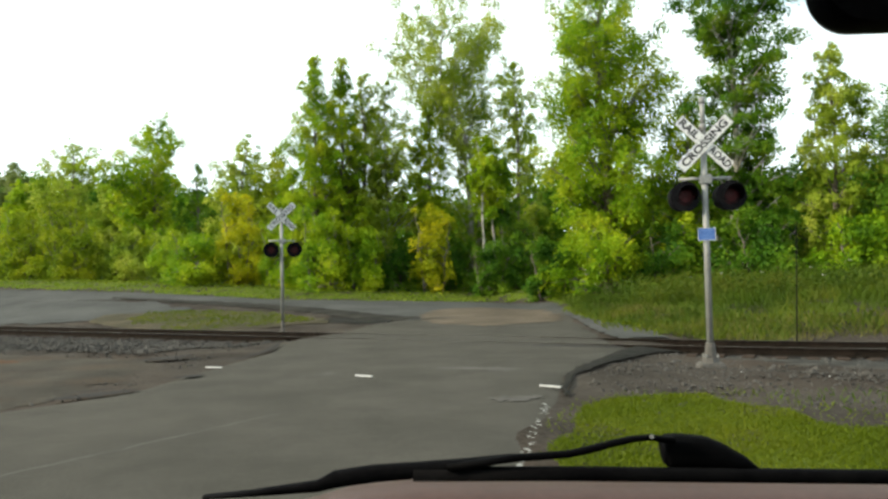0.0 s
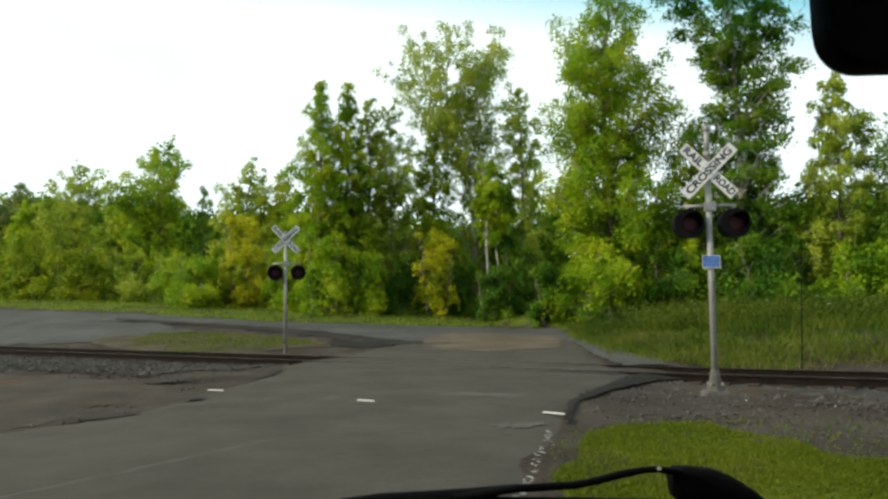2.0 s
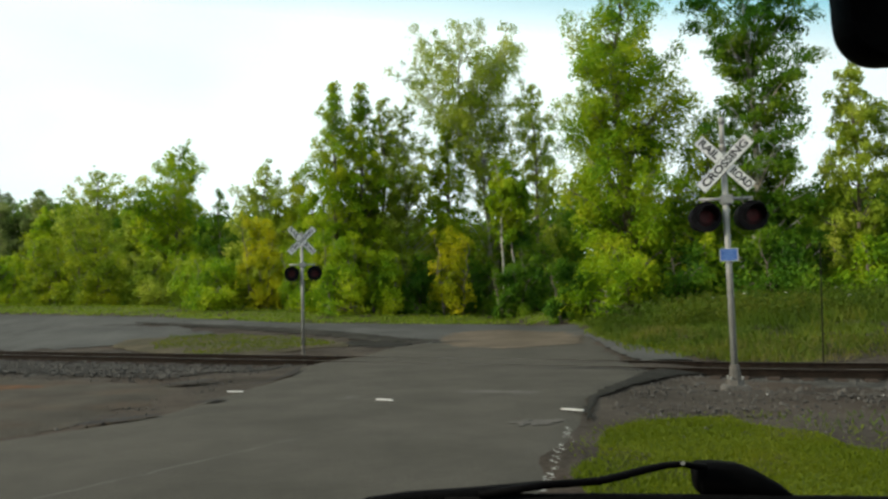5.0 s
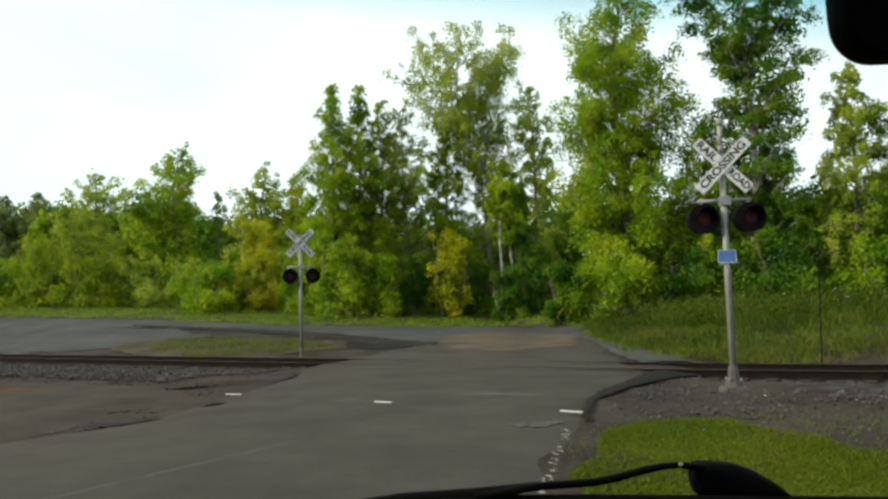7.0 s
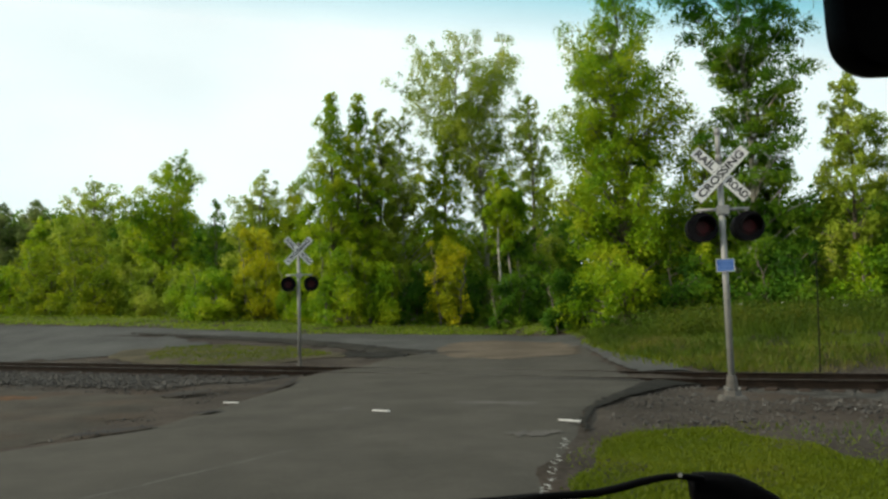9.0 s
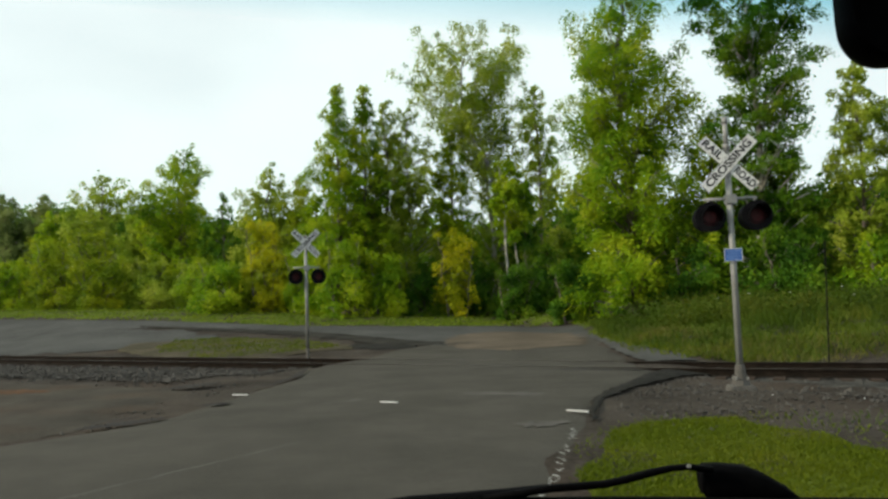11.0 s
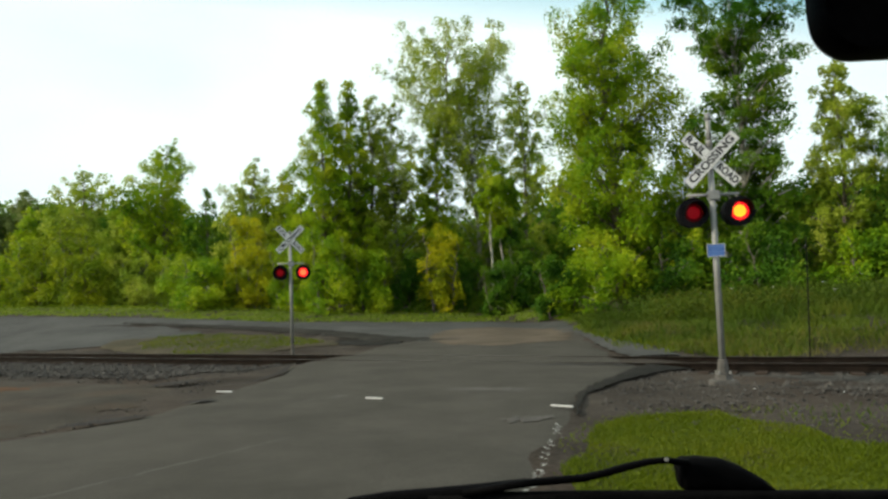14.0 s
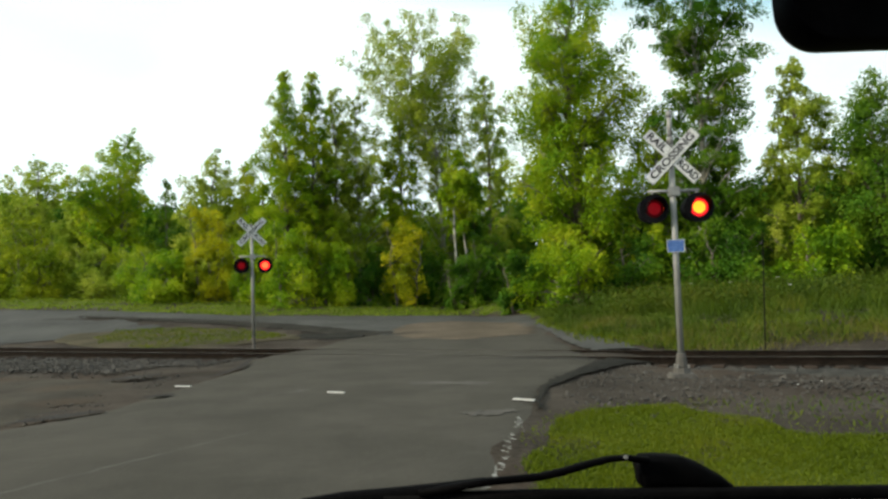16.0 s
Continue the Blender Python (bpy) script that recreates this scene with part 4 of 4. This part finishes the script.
shrub(-9.6, 49.0, 5.4, 1.5, LEAF, 40, "green shrub at the wood's edge", 9800)
shrub(-6.5, 46.2, 6.4, 1.8, LEAF, 41, "bright green shrub at the aspens' feet", 14000)
shrub(-3.9, 46.6, 5.0, 1.5, LEAF, 42, "green shrub at the wood's edge")
# understorey shade is painted in: the darker shrubs use the deep leaf colour
shrub(-1.6, 48.0, 4.6, 1.5, DARKLEAF, 43, "dark green shrub at the wood's edge")
shrub(2.2, 48.6, 4.2, 1.5, DARKLEAF, 44, "shrub below the birch stems, its green darkened for shade")
shrub(6.0, 47.5, 5.0, 1.6, DARKLEAF, 45, "dark green shrub at the wood's edge")
shrub(6.5, 38.4, 3.2, 1.0, DARKLEAF, 46, "shrub below the maple, its green darkened for shade")
shrub(11.4, 34.4, 4.6, 1.7, DARKLEAF, 47, "shrub below the maple, its green darkened for shade")
shrub(14.6, 31.9, 4.2, 1.7, DARKLEAF, 48, "shrub below the cottonwood, its green darkened for shade")
shrub(17.6, 29.6, 3.6, 1.4, LEAF, 49, "bright green shrub in the tall weeds")
shrub(21.5, 28.0, 4.4, 1.8, LEAF, 50, "green shrub in the tall weeds")
shrub(4.0, 45.4, 3.3, 1.2, DARKLEAF, 51, "low shrub below the birch stems, its green darkened for shade", 9000)
tree(12.4, 34.6, 10.2, [(0, 1.3), (0.3, 1.8), (0.6, 1.6), (0.85, 1.0), (1, 0.3)], LEAF, limbs=56, count=20000, size=0.135, trunk_r=0.1, seed=52, first=0.04, gaps=0.5, label="young green maple between the two tall trees")
tree(15.9, 34.8, 9.4, [(0, 1.3), (0.3, 1.7), (0.6, 1.4), (0.85, 0.8), (1, 0.25)], DARKLEAF, limbs=52, count=18000, size=0.135, trunk_r=0.1, seed=53, first=0.04, gaps=0.5, label="young dark green tree at the cottonwood's foot")

# the wood that closes the view behind the front row
rng = np.random.default_rng(70)
n = 3600
wx = rng.uniform(-80, 45, n)
wy = np.interp(wx, [-80, -40, -10, 10, 30, 45], [80, 76, 63, 57, 44, 42]) + rng.random(n) * 12
wtop = np.interp(wx, [-80, -50, -30, -22, -8, 7.6, 9, 15, 20, 28, 45], [11, 11, 9.5, 8, 8, 7, 9.5, 9, 6.8, 6.8, 9])
wz = height(wx, wy) + wtop * rng.random(n)
wr = rng.uniform(0.7, 1.5, n)
more = 900
ux, uy = rng.uniform(9, 46, more), rng.uniform(37, 46, more)
uz = height(ux, uy) + 4.2 * rng.random(more)
ur = rng.uniform(0.5, 1.1, more)
wx, wy, wz, wr = np.r_[wx, ux], np.r_[wy, uy], np.r_[wz, uz], np.r_[wr, ur]
# the wood's inner shade is put into the leaf colour
tagged(quads("far_wood", leaves(np.stack([wx, wy, wz], 1), np.stack([wr, wr, wr * 0.8], 1), 44, 0.46, rng), DARKLEAF), "dense wood behind the front trees, shade in its deep green", "woodland", kind="stuff")

# ---- grass ----
def inside(px, py, ring):
    ring = np.asarray(ring, float)
    hit = np.zeros(len(px), bool)
    for (x0, y0), (x1, y1) in zip(ring, np.roll(ring, -1, 0)):
        cut = ((y0 > py) != (y1 > py)) & (px < (x1 - x0) * (py - y0) / (y1 - y0 + 1e-12) + x0)
        hit ^= cut
    return hit


def lawn(ring, count, tall, wide, mat, seed, label, lean=0.35, name="grass", lift=0.0):
    rng = np.random.default_rng(seed)
    ring = np.asarray(ring, float)
    x = rng.uniform(ring[:, 0].min(), ring[:, 0].max(), count)
    y = rng.uniform(ring[:, 1].min(), ring[:, 1].max(), count)
    jitter = np.array([noise.noise((a * 0.8, b * 0.8, seed)) for a, b in zip(x, y)])
    keep = inside(x + 0.4 * jitter, y + 0.4 * jitter, ring)
    x, y, jitter = x[keep], y[keep], jitter[keep]
    b = blades(x, y, height(x, y) + lift, 1.0, 1.0, rng, lean)
    foot = b[:, :1]
    scale = tall * (1 + 0.5 * jitter)[:, None]
    d = b - foot
    d[..., 2] *= scale
    up = d[:, 2, :2].copy()
    side = d[:, 1, :2] - d[:, 3, :2]
    d[:, 2, :2] = up * tall
    d[:, 1, :2] = up * tall * 0.5 + side * wide * 0.5
    d[:, 3, :2] = up * tall * 0.5 - side * wide * 0.5
    return tagged(quads(name, foot + d, mat), label, "grass", kind="stuff")


lawn([(1.0, 5.5), (1.2, 6.8), (1.5, 8.0), (1.9, 9.1), (2.6, 9.75), (3.7, 9.8), (3.95, 8.7), (4.3, 7.6), (5.4, 7.0), (5.6, 5.2)], 60000, 0.050, 0.007, GRASS, 81, "bright short green grass on the near shoulder", 0.6)
lawn([(0.95, 5.5), (1.15, 7.0), (1.45, 8.4), (1.9, 9.6), (2.7, 10.2), (4.0, 10.2), (4.6, 9.0), (5.2, 8.0), (6.6, 7.4), (7.0, 5.2)], 3500, 0.045, 0.007, GRASS, 87, "sparse short grass thinning into the gravel", 0.6)
lawn([(3.8, 9.9), (4.2, 8.4), (5.0, 7.4), (7.5, 7.0), (8.5, 9.0), (6.0, 9.8)], 800, 0.09, 0.010, WEEDS, 88, "sparse dull weeds in the gravel", 0.45)
structure(loft("grass_soil", [(1.1, 5.2), (1.25, 6.8), (1.6, 8.0), (2.0, 9.1), (2.8, 9.6)], [(5.4, 5.2), (5.0, 7.0), (4.2, 7.7), (3.9, 8.7), (3.5, 9.7)], SOD, 30, 10, 0.015, 0.2, 0, 12.0), "green sod under the near grass", "ground")
lawn([(5.2, 22.5), (6.2, 18.6), (9, 17.9), (13, 17.2), (22, 15.5), (34, 18), (36, 30), (20, 30), (9, 33), (7, 40), (6.3, 33), (5.6, 27)], 62000, 0.27, 0.015, WEEDS, 82, "tall unmown grass and weeds on the bank", 0.5)
lawn([(9, 20.5), (14, 19), (24, 18), (34, 20), (34, 30), (17, 30), (9.5, 29)], 13000, 0.48, 0.014, WEEDS, 83, "tall flowering weeds on the bank", 0.4, "weeds")
rng = np.random.default_rng(90)
wx, wy = rng.uniform(7, 34, 2600), rng.uniform(18.6, 31, 2600)
keep = wy > 24.5 - 0.35 * (wx - 7)
wx, wy = wx[keep], wy[keep]
wr = rng.uniform(0.22, 0.5, len(wx))
tagged(quads("weeds", leaves(np.stack([wx, wy, height(wx, wy) + rng.uniform(0.2, 0.75, len(wx))], 1), np.stack([wr, wr, wr * 0.9], 1), 40, 0.085, rng), WEEDS),
       "leafy green weeds on the bank", "weeds", kind="stuff")
lawn([(5.0, 21.2), (5.6, 18.4), (9, 17.7), (14, 16.8), (22, 14.5), (22, 16.5), (12, 19.5), (7, 21.5), (6.2, 30), (5.4, 30)], 9000, 0.2, 0.016, GRASS, 84, "low grass along the track", 0.35)
lawn([(5.3, 27), (5.6, 24.2), (6.2, 21.3), (6.3, 18.4), (9, 17.5), (14, 16.6), (14, 17.9), (9.4, 19.4), (7.8, 22), (6.9, 29)], 15000, 0.2, 0.012, DRYGRASS, 89, "dry yellowing grass along the foot of the bank", 0.5)
lawn([(6.4, 33), (6.5, 36.8), (3.9, 42), (-2.6, 40.9), (-7.5, 40.4), (-17.7, 43.7), (-30, 50.5), (-60, 68), (-60, 76), (-32, 60), (-18, 52), (-8, 48), (3.7, 48.5), (8.5, 44), (9, 37)], 42000, 0.16, 0.04, VERGE, 85, "strip of green grass before the wood", 0.3)
lawn([(-4.2, 27.4), (-6, 27.0), (-9.0, 27.4), (-11, 29.4), (-13, 32.4), (-12.5, 34.6), (-10.2, 34.0), (-6.6, 31.8), (-3.9, 28.2)], 8000, 0.07, 0.018, GRASS, 86, "patchy low grass round the signal beyond the track", 0.4, "grass", 0.06)
structure(loft("grass_soil", [(-3.6, 27.0), (-7, 26.9), (-10.5, 28.2), (-14.5, 32.2)], [(-3.4, 28.4), (-6.4, 32.0), (-10, 34.4), (-14.8, 34.6)], ISLAND, 30, 10, 0.07, 0.5, 0, 14.0), "patchy sod and brown dirt beyond the track", "ground")
structure(loft("bank_soil", [(5.0, 22.5), (6.0, 18.6), (9, 17.8), (13, 16.9), (22, 14.8), (40, 12)], [(6.6, 40), (9, 36), (14, 34), (20, 33), (30, 33), (46, 33)], SOD, 50, 20, 0.012, 0.3, 0, 16.0), "green sod on the rising bank", "ground")
structure(loft("verge_soil", [(6.4, 33), (6.4, 36.8), (3.8, 42), (-2.6, 40.8), (-7.5, 40.3), (-17.7, 43.6), (-30, 50.4), (-80, 78)], [(24, 60), (20, 66), (12, 74), (0, 76), (-12, 78), (-28, 84), (-45, 92), (-110, 125)], SOD, 90, 24, 0.012, 0.3, 0, 18.0), "green sod under the wood", "ground")

# a few pale umbels among the weeds
rng = np.random.default_rng(93)
heads, which = [], []
for fx, fy, fz in ((9.6, 26.5, 1.15), (10.4, 25.8, 1.25), (11.6, 25.2, 1.2), (13.0, 24.6, 1.3), (14.8, 25.4, 1.5), (16.5, 23.5, 1.45), (7.6, 33.0, 0.95), (18.4, 22.5, 1.5), (12.2, 22.4, 1.0)):
    base = float(height(fx, fy))
    heads.append(tube([(fx, fy, base), (fx + 0.02, fy, base + fz * 0.75)], [0.006, 0.004], 5))
    which += [0] * len(heads[-1][1])
    for k in range(7):
        ang, rr = rng.random() * 6.28, 0.05 * rng.random() ** 0.5
        heads.append(tube([(fx + rr * math.cos(ang), fy + rr * math.sin(ang), base + fz * 0.75 - 0.004), (fx + rr * math.cos(ang), fy + rr * math.sin(ang), base + fz * 0.75 + 0.008)], [0.02, 0.024], 6))
        which += [1] * len(heads[-1][1])
tagged(mesh_object("wild_flowers", *joined(heads), [WEEDS, SIGNWHITE], False, which), "small white wild flowers in the weeds", "flowers", kind="stuff")

# ---- the car that the camera sits in ----
car = tagged(new("car"), "car cabin with black dashboard, windscreen, mirror and wiper", "car")


def ribbon(points, width, thick, mat, name, parent, label=""):
    """A bar of oblong section along points in an upright plane across the car."""
    bm = bmesh.new()
    pts = [Vector(p) for p in points]
    rings = []
    for i, p in enumerate(pts):
        d = (pts[min(i + 1, len(pts) - 1)] - pts[max(i - 1, 0)]).normalized()
        up = Vector((-d.z, 0, d.x)).normalized() * (thick[i] if isinstance(thick, list) else thick) / 2
        side = Vector((0, width / 2, 0))
        c = 0.6
        rings.append([bm.verts.new(p + a * up + b * side) for a, b in ((1, c), (c, 1), (-c, 1), (-1, c), (-1, -c), (-c, -1), (c, -1), (1, -c))])
    for r0, r1 in zip(rings, rings[1:]):
        for k in range(8):
            bm.faces.new((r0[k], r0[(k + 1) % 8], r1[(k + 1) % 8], r1[k]))
    bm.faces.new(rings[0])
    bm.faces.new(rings[-1])
    return part(name, bm, mat, parent, label, True)


def slab(rows, mat, name, parent, label="", thick=0.02):
    """A curved panel through rows of points, given a thickness downwards."""
    bm = bmesh.new()
    vs = [[bm.verts.new(p) for p in row] for row in rows]
    for a, b in zip(vs, vs[1:]):
        for i in range(len(a) - 1):
            bm.faces.new((a[i], a[i + 1], b[i + 1], b[i]))
    bmesh.ops.recalc_face_normals(bm, faces=bm.faces)
    bmesh.ops.solidify(bm, geom=bm.faces[:], thickness=thick)
    return part(name, bm, mat, parent, label, True)


wiper = new("wiper")
wiper.parent = car
tagged(wiper, "black windscreen wiper resting at the glass foot")
ribbon([(-0.008, 0.85, 1.4345), (0.16, 0.85, 1.430), (0.53, 0.85, 1.4155), (0.75, 0.85, 1.407)], 0.012, 0.015, RUBBER, "blade", wiper)
ribbon([(-0.24, 0.852, 1.4155), (-0.19, 0.852, 1.418), (-0.114, 0.852, 1.424), (-0.094, 0.852, 1.431), (-0.05, 0.852, 1.436), (-0.004, 0.852, 1.438), (0.05, 0.852, 1.443), (0.104, 0.852, 1.449)],
       0.014, [0.004, 0.006, 0.012, 0.018, 0.018, 0.017, 0.012, 0.007], RUBBER, "blade_holder", wiper)
ribbon([(0.03, 0.845, 1.442), (0.104, 0.845, 1.450), (0.164, 0.845, 1.4525), (0.19, 0.845, 1.457), (0.215, 0.845, 1.463), (0.24, 0.845, 1.4675), (0.258, 0.845, 1.4685), (0.285, 0.845, 1.464)],
       0.010, [0.007, 0.008, 0.0075, 0.0075, 0.0075, 0.0065, 0.006, 0.008], BLACKPLASTIC, "arm", wiper)
ribbon([(0.279, 0.865, 1.4475), (0.284, 0.865, 1.448), (0.300, 0.865, 1.448), (0.325, 0.865, 1.446), (0.345, 0.865, 1.441), (0.368, 0.865, 1.433), (0.384, 0.865, 1.427)],
       0.03, [0.030, 0.036, 0.036, 0.034, 0.028, 0.017, 0.004], BLACKPLASTIC, "pivot_cover", wiper)
part("pivot_bolt", rod((0.258, 0.843, 1.469), (0.258, 0.838, 1.471), 0.0022, None, 10), GALV, wiper)

xs = [-0.48 + 0.117 * i for i in range(16)]
bow = lambda x: 0.06 * ((x - 0.4) / 0.85) ** 2
droop = lambda x: 0.9 * max(0.0, -x) ** 2 + 0.035 * max(0.0, min(x, 0.8)) + 0.9 * max(0.0, x - 0.8) ** 2
sag = lambda x: 0.008 + 0.35 * max(0.0, -0.12 - x) ** 2
wide = [-0.5 + 0.1 * i for i in range(19)]
slab([[(x, 0.86, 1.335 - droop(x)) for x in wide], [(x, 0.90, 1.345 - droop(x)) for x in wide]], BLACKPLASTIC, "cowl", car, "black plastic cowl", 0.003)
slab([[(x, y, z - droop(x)) for x in wide] for y, z in ((0.905, 1.362), (1.01, 1.378), (1.15, 1.352), (1.3, 1.312), (1.55, 1.225), (1.8, 1.12), (2.0, 0.96), (2.08, 0.55), (2.06, 0.30))],
     PAINT, "hood", car, "brown painted hood", 0.003)
slab([[(x, -0.0, 1.30) for x in xs], [(x, 0.22, 1.40) for x in xs], [(x, 0.50, 1.446 - 0.03 * x - sag(x)) for x in xs], [(x, 0.64, 1.474 - 0.033 * x - sag(x)) for x in xs], [(x, 0.70, 1.455 - 0.033 * x - sag(x)) for x in xs], [(x, 0.82, 1.40) for x in xs]], DASHMAT, "dashboard", car, "black dashboard top", 0.003)

# windscreen with a blue-green shade band along its top
glass = bpy.data.materials.new("windscreen_glass")
glass.use_nodes = True
gn, gl = glass.node_tree.nodes, glass.node_tree.links
clear = gn.new("ShaderNodeBsdfTransparent")
gco = gn.new("ShaderNodeTexCoord")
gsep = gn.new("ShaderNodeSeparateXYZ")
gramp = gn.new("ShaderNodeValToRGB")
gmap = gn.new("ShaderNodeMapRange")
gmap.inputs["From Min"].default_value, gmap.inputs["From Max"].default_value = 1.858, 1.935
gramp.color_ramp.elements[0].color, gramp.color_ramp.elements[1].color = (1, 1, 1, 1), (0.05, 0.25, 0.33, 1)
mid = gramp.color_ramp.elements.new(0.45)
mid.color = (0.34, 0.64, 0.74, 1)
gl.new(gco.outputs["Object"], gsep.inputs[0])
tilt = gn.new("ShaderNodeMath")
tilt.operation = "MULTIPLY_ADD"
tilt.inputs[1].default_value = 0.07
gl.new(gsep.outputs["X"], tilt.inputs[0])
gl.new(gsep.outputs["Z"], tilt.inputs[2])
gl.new(tilt.outputs[0], gmap.inputs["Value"])
gl.new(gmap.outputs[0], gramp.inputs["Fac"])
gl.new(gramp.outputs["Color"], clear.inputs["Color"])
gloss = gn.new("ShaderNodeBsdfGlossy")
gloss.inputs["Roughness"].default_value = 0.02
gmix = gn.new("ShaderNodeMixShader")
gmix.inputs[0].default_value = 0.012
gl.new(clear.outputs[0], gmix.inputs[1])
gl.new(gloss.outputs[0], gmix.inputs[2])
gl.new(gmix.outputs[0], gn["Material Output"].inputs["Surface"])
pane = mesh_object("windscreen", [(x, 0.90 - 0.46 * k - bow(x), 1.40 + 0.60 * k - 0.02 * x * (1 - k)) for k in (0, 0.25, 0.5, 0.75, 1) for x in xs],
                   [(j * 16 + i, j * 16 + i + 1, (j + 1) * 16 + i + 1, (j + 1) * 16 + i) for j in range(4) for i in range(15)], glass, True)
adopt(pane, car, "clear glass with a blue-green shade band")
pane.visible_shadow = False

# rear-view mirror: rounded black housing, glass towards the cabin
mirror = new("rear_view_mirror")
mirror.parent = car
tagged(mirror, "black rear-view mirror")


def rounded(w, h, r, n=8):
    pts = []
    for cx, cz, a0 in ((w / 2 - r, h / 2 - r, 0), (-w / 2 + r, h / 2 - r, 90), (-w / 2 + r, -h / 2 + r, 180), (w / 2 - r, -h / 2 + r, 270)):
        pts += [(cx + r * math.cos(radians(a0 + 90 * i / n)), cz + r * math.sin(radians(a0 + 90 * i / n))) for i in range(n + 1)]
    return pts


shell = bmesh.new()
prev = None
for y, k in ((-0.012, 0.985), (-0.008, 1.0), (0.006, 1.0), (0.022, 0.93), (0.032, 0.75)):
    now = [shell.verts.new((px * k, y, pz * k)) for px, pz in rounded(0.26, 0.085, 0.026)]
    if prev:
        for i in range(len(now)):
            shell.faces.new((prev[i], prev[(i + 1) % len(now)], now[(i + 1) % len(now)], now[i]))
    prev = now
shell.faces.new(prev)
housing = part("housing", shell, BLACKPLASTIC, mirror, "black plastic housing", True)
face = bmesh.new()
face.faces.new([face.verts.new((px * 0.985, -0.012, pz * 0.985)) for px, pz in rounded(0.26, 0.085, 0.026)])
# no real reflection: the dark cabin is put into the face's black colour
part("mirror_glass", face, LAMPBLACK, mirror, "mirror face painted black for the dark cabin it reflects")
part("stem", rod((0, 0.02, 0.02), (0, 0.07, 0.10), 0.008, None, 8), BLACKPLASTIC, mirror)
mirror.matrix_basis = pose(0.3642, 0.43, 1.8355, 0, -1.2, 0)

# the rest of the car, closed round the camera
part("roof", box(1.62, 1.75, 0.05, pose(0.4, -0.50, 2.03), 0.02), PAINT, car)
part("roof_lining", box(1.58, 1.70, 0.02, pose(0.4, -0.50, 1.99), 0.005), LINING, car)
part("rear_panel", box(1.70, 0.05, 1.65, pose(0.4, -1.62, 1.15), 0.02), LINING, car)
for px in (-0.47, 1.27):
    part("side_panel", box(0.05, 3.55, 0.80, pose(px, 0.13, 0.70), 0.02), PAINT, car)
    part("door_lining", box(0.03, 2.2, 0.32, pose(px, -0.50, 1.24), 0.01), LINING, car)
    part("side_pillar", box(0.05, 0.55, 0.66, pose(px, -1.32, 1.70), 0.01), PAINT, car)
part("cabin_floor", box(1.7, 3.5, 0.05, pose(0.4, 0.1, 0.36), 0.01), LINING, car)
for px in (-0.40, 1.20):
    for py in (1.45, -1.05):
        out = -0.11 if px < 0 else 0.11
        wheel = part("wheel", rod((px - 0.05, py, 0.36), (px + 0.05, py, 0.36), 0.05, None, 12), LAMPBLACK, car)
        tyre = bmesh.new()
        prev = None
        for w, rr in ((-0.11, 0.22), (-0.11, 0.31), (-0.08, 0.335), (0.08, 0.335), (0.11, 0.31), (0.11, 0.22)):
            now = [tyre.verts.new((px + w, py + rr * math.cos(2 * math.pi * q / 28), 0.36 + rr * math.sin(2 * math.pi * q / 28))) for q in range(28)]
            if prev:
                for q in range(28):
                    tyre.faces.new((prev[q], prev[(q + 1) % 28], now[(q + 1) % 28], now[q]))
            prev = now
        part("tyre", tyre, RUBBER, wheel, "black rubber tyre", True)
        part("rim", rod((px + out * 0.55, py, 0.36), (px + out * 0.8, py, 0.36), 0.22, 0.20, 20), GALV, wheel, "grey wheel rim")


# ---- what moves: added lens drums turn from dark to lit faces and back, for the flashing ----
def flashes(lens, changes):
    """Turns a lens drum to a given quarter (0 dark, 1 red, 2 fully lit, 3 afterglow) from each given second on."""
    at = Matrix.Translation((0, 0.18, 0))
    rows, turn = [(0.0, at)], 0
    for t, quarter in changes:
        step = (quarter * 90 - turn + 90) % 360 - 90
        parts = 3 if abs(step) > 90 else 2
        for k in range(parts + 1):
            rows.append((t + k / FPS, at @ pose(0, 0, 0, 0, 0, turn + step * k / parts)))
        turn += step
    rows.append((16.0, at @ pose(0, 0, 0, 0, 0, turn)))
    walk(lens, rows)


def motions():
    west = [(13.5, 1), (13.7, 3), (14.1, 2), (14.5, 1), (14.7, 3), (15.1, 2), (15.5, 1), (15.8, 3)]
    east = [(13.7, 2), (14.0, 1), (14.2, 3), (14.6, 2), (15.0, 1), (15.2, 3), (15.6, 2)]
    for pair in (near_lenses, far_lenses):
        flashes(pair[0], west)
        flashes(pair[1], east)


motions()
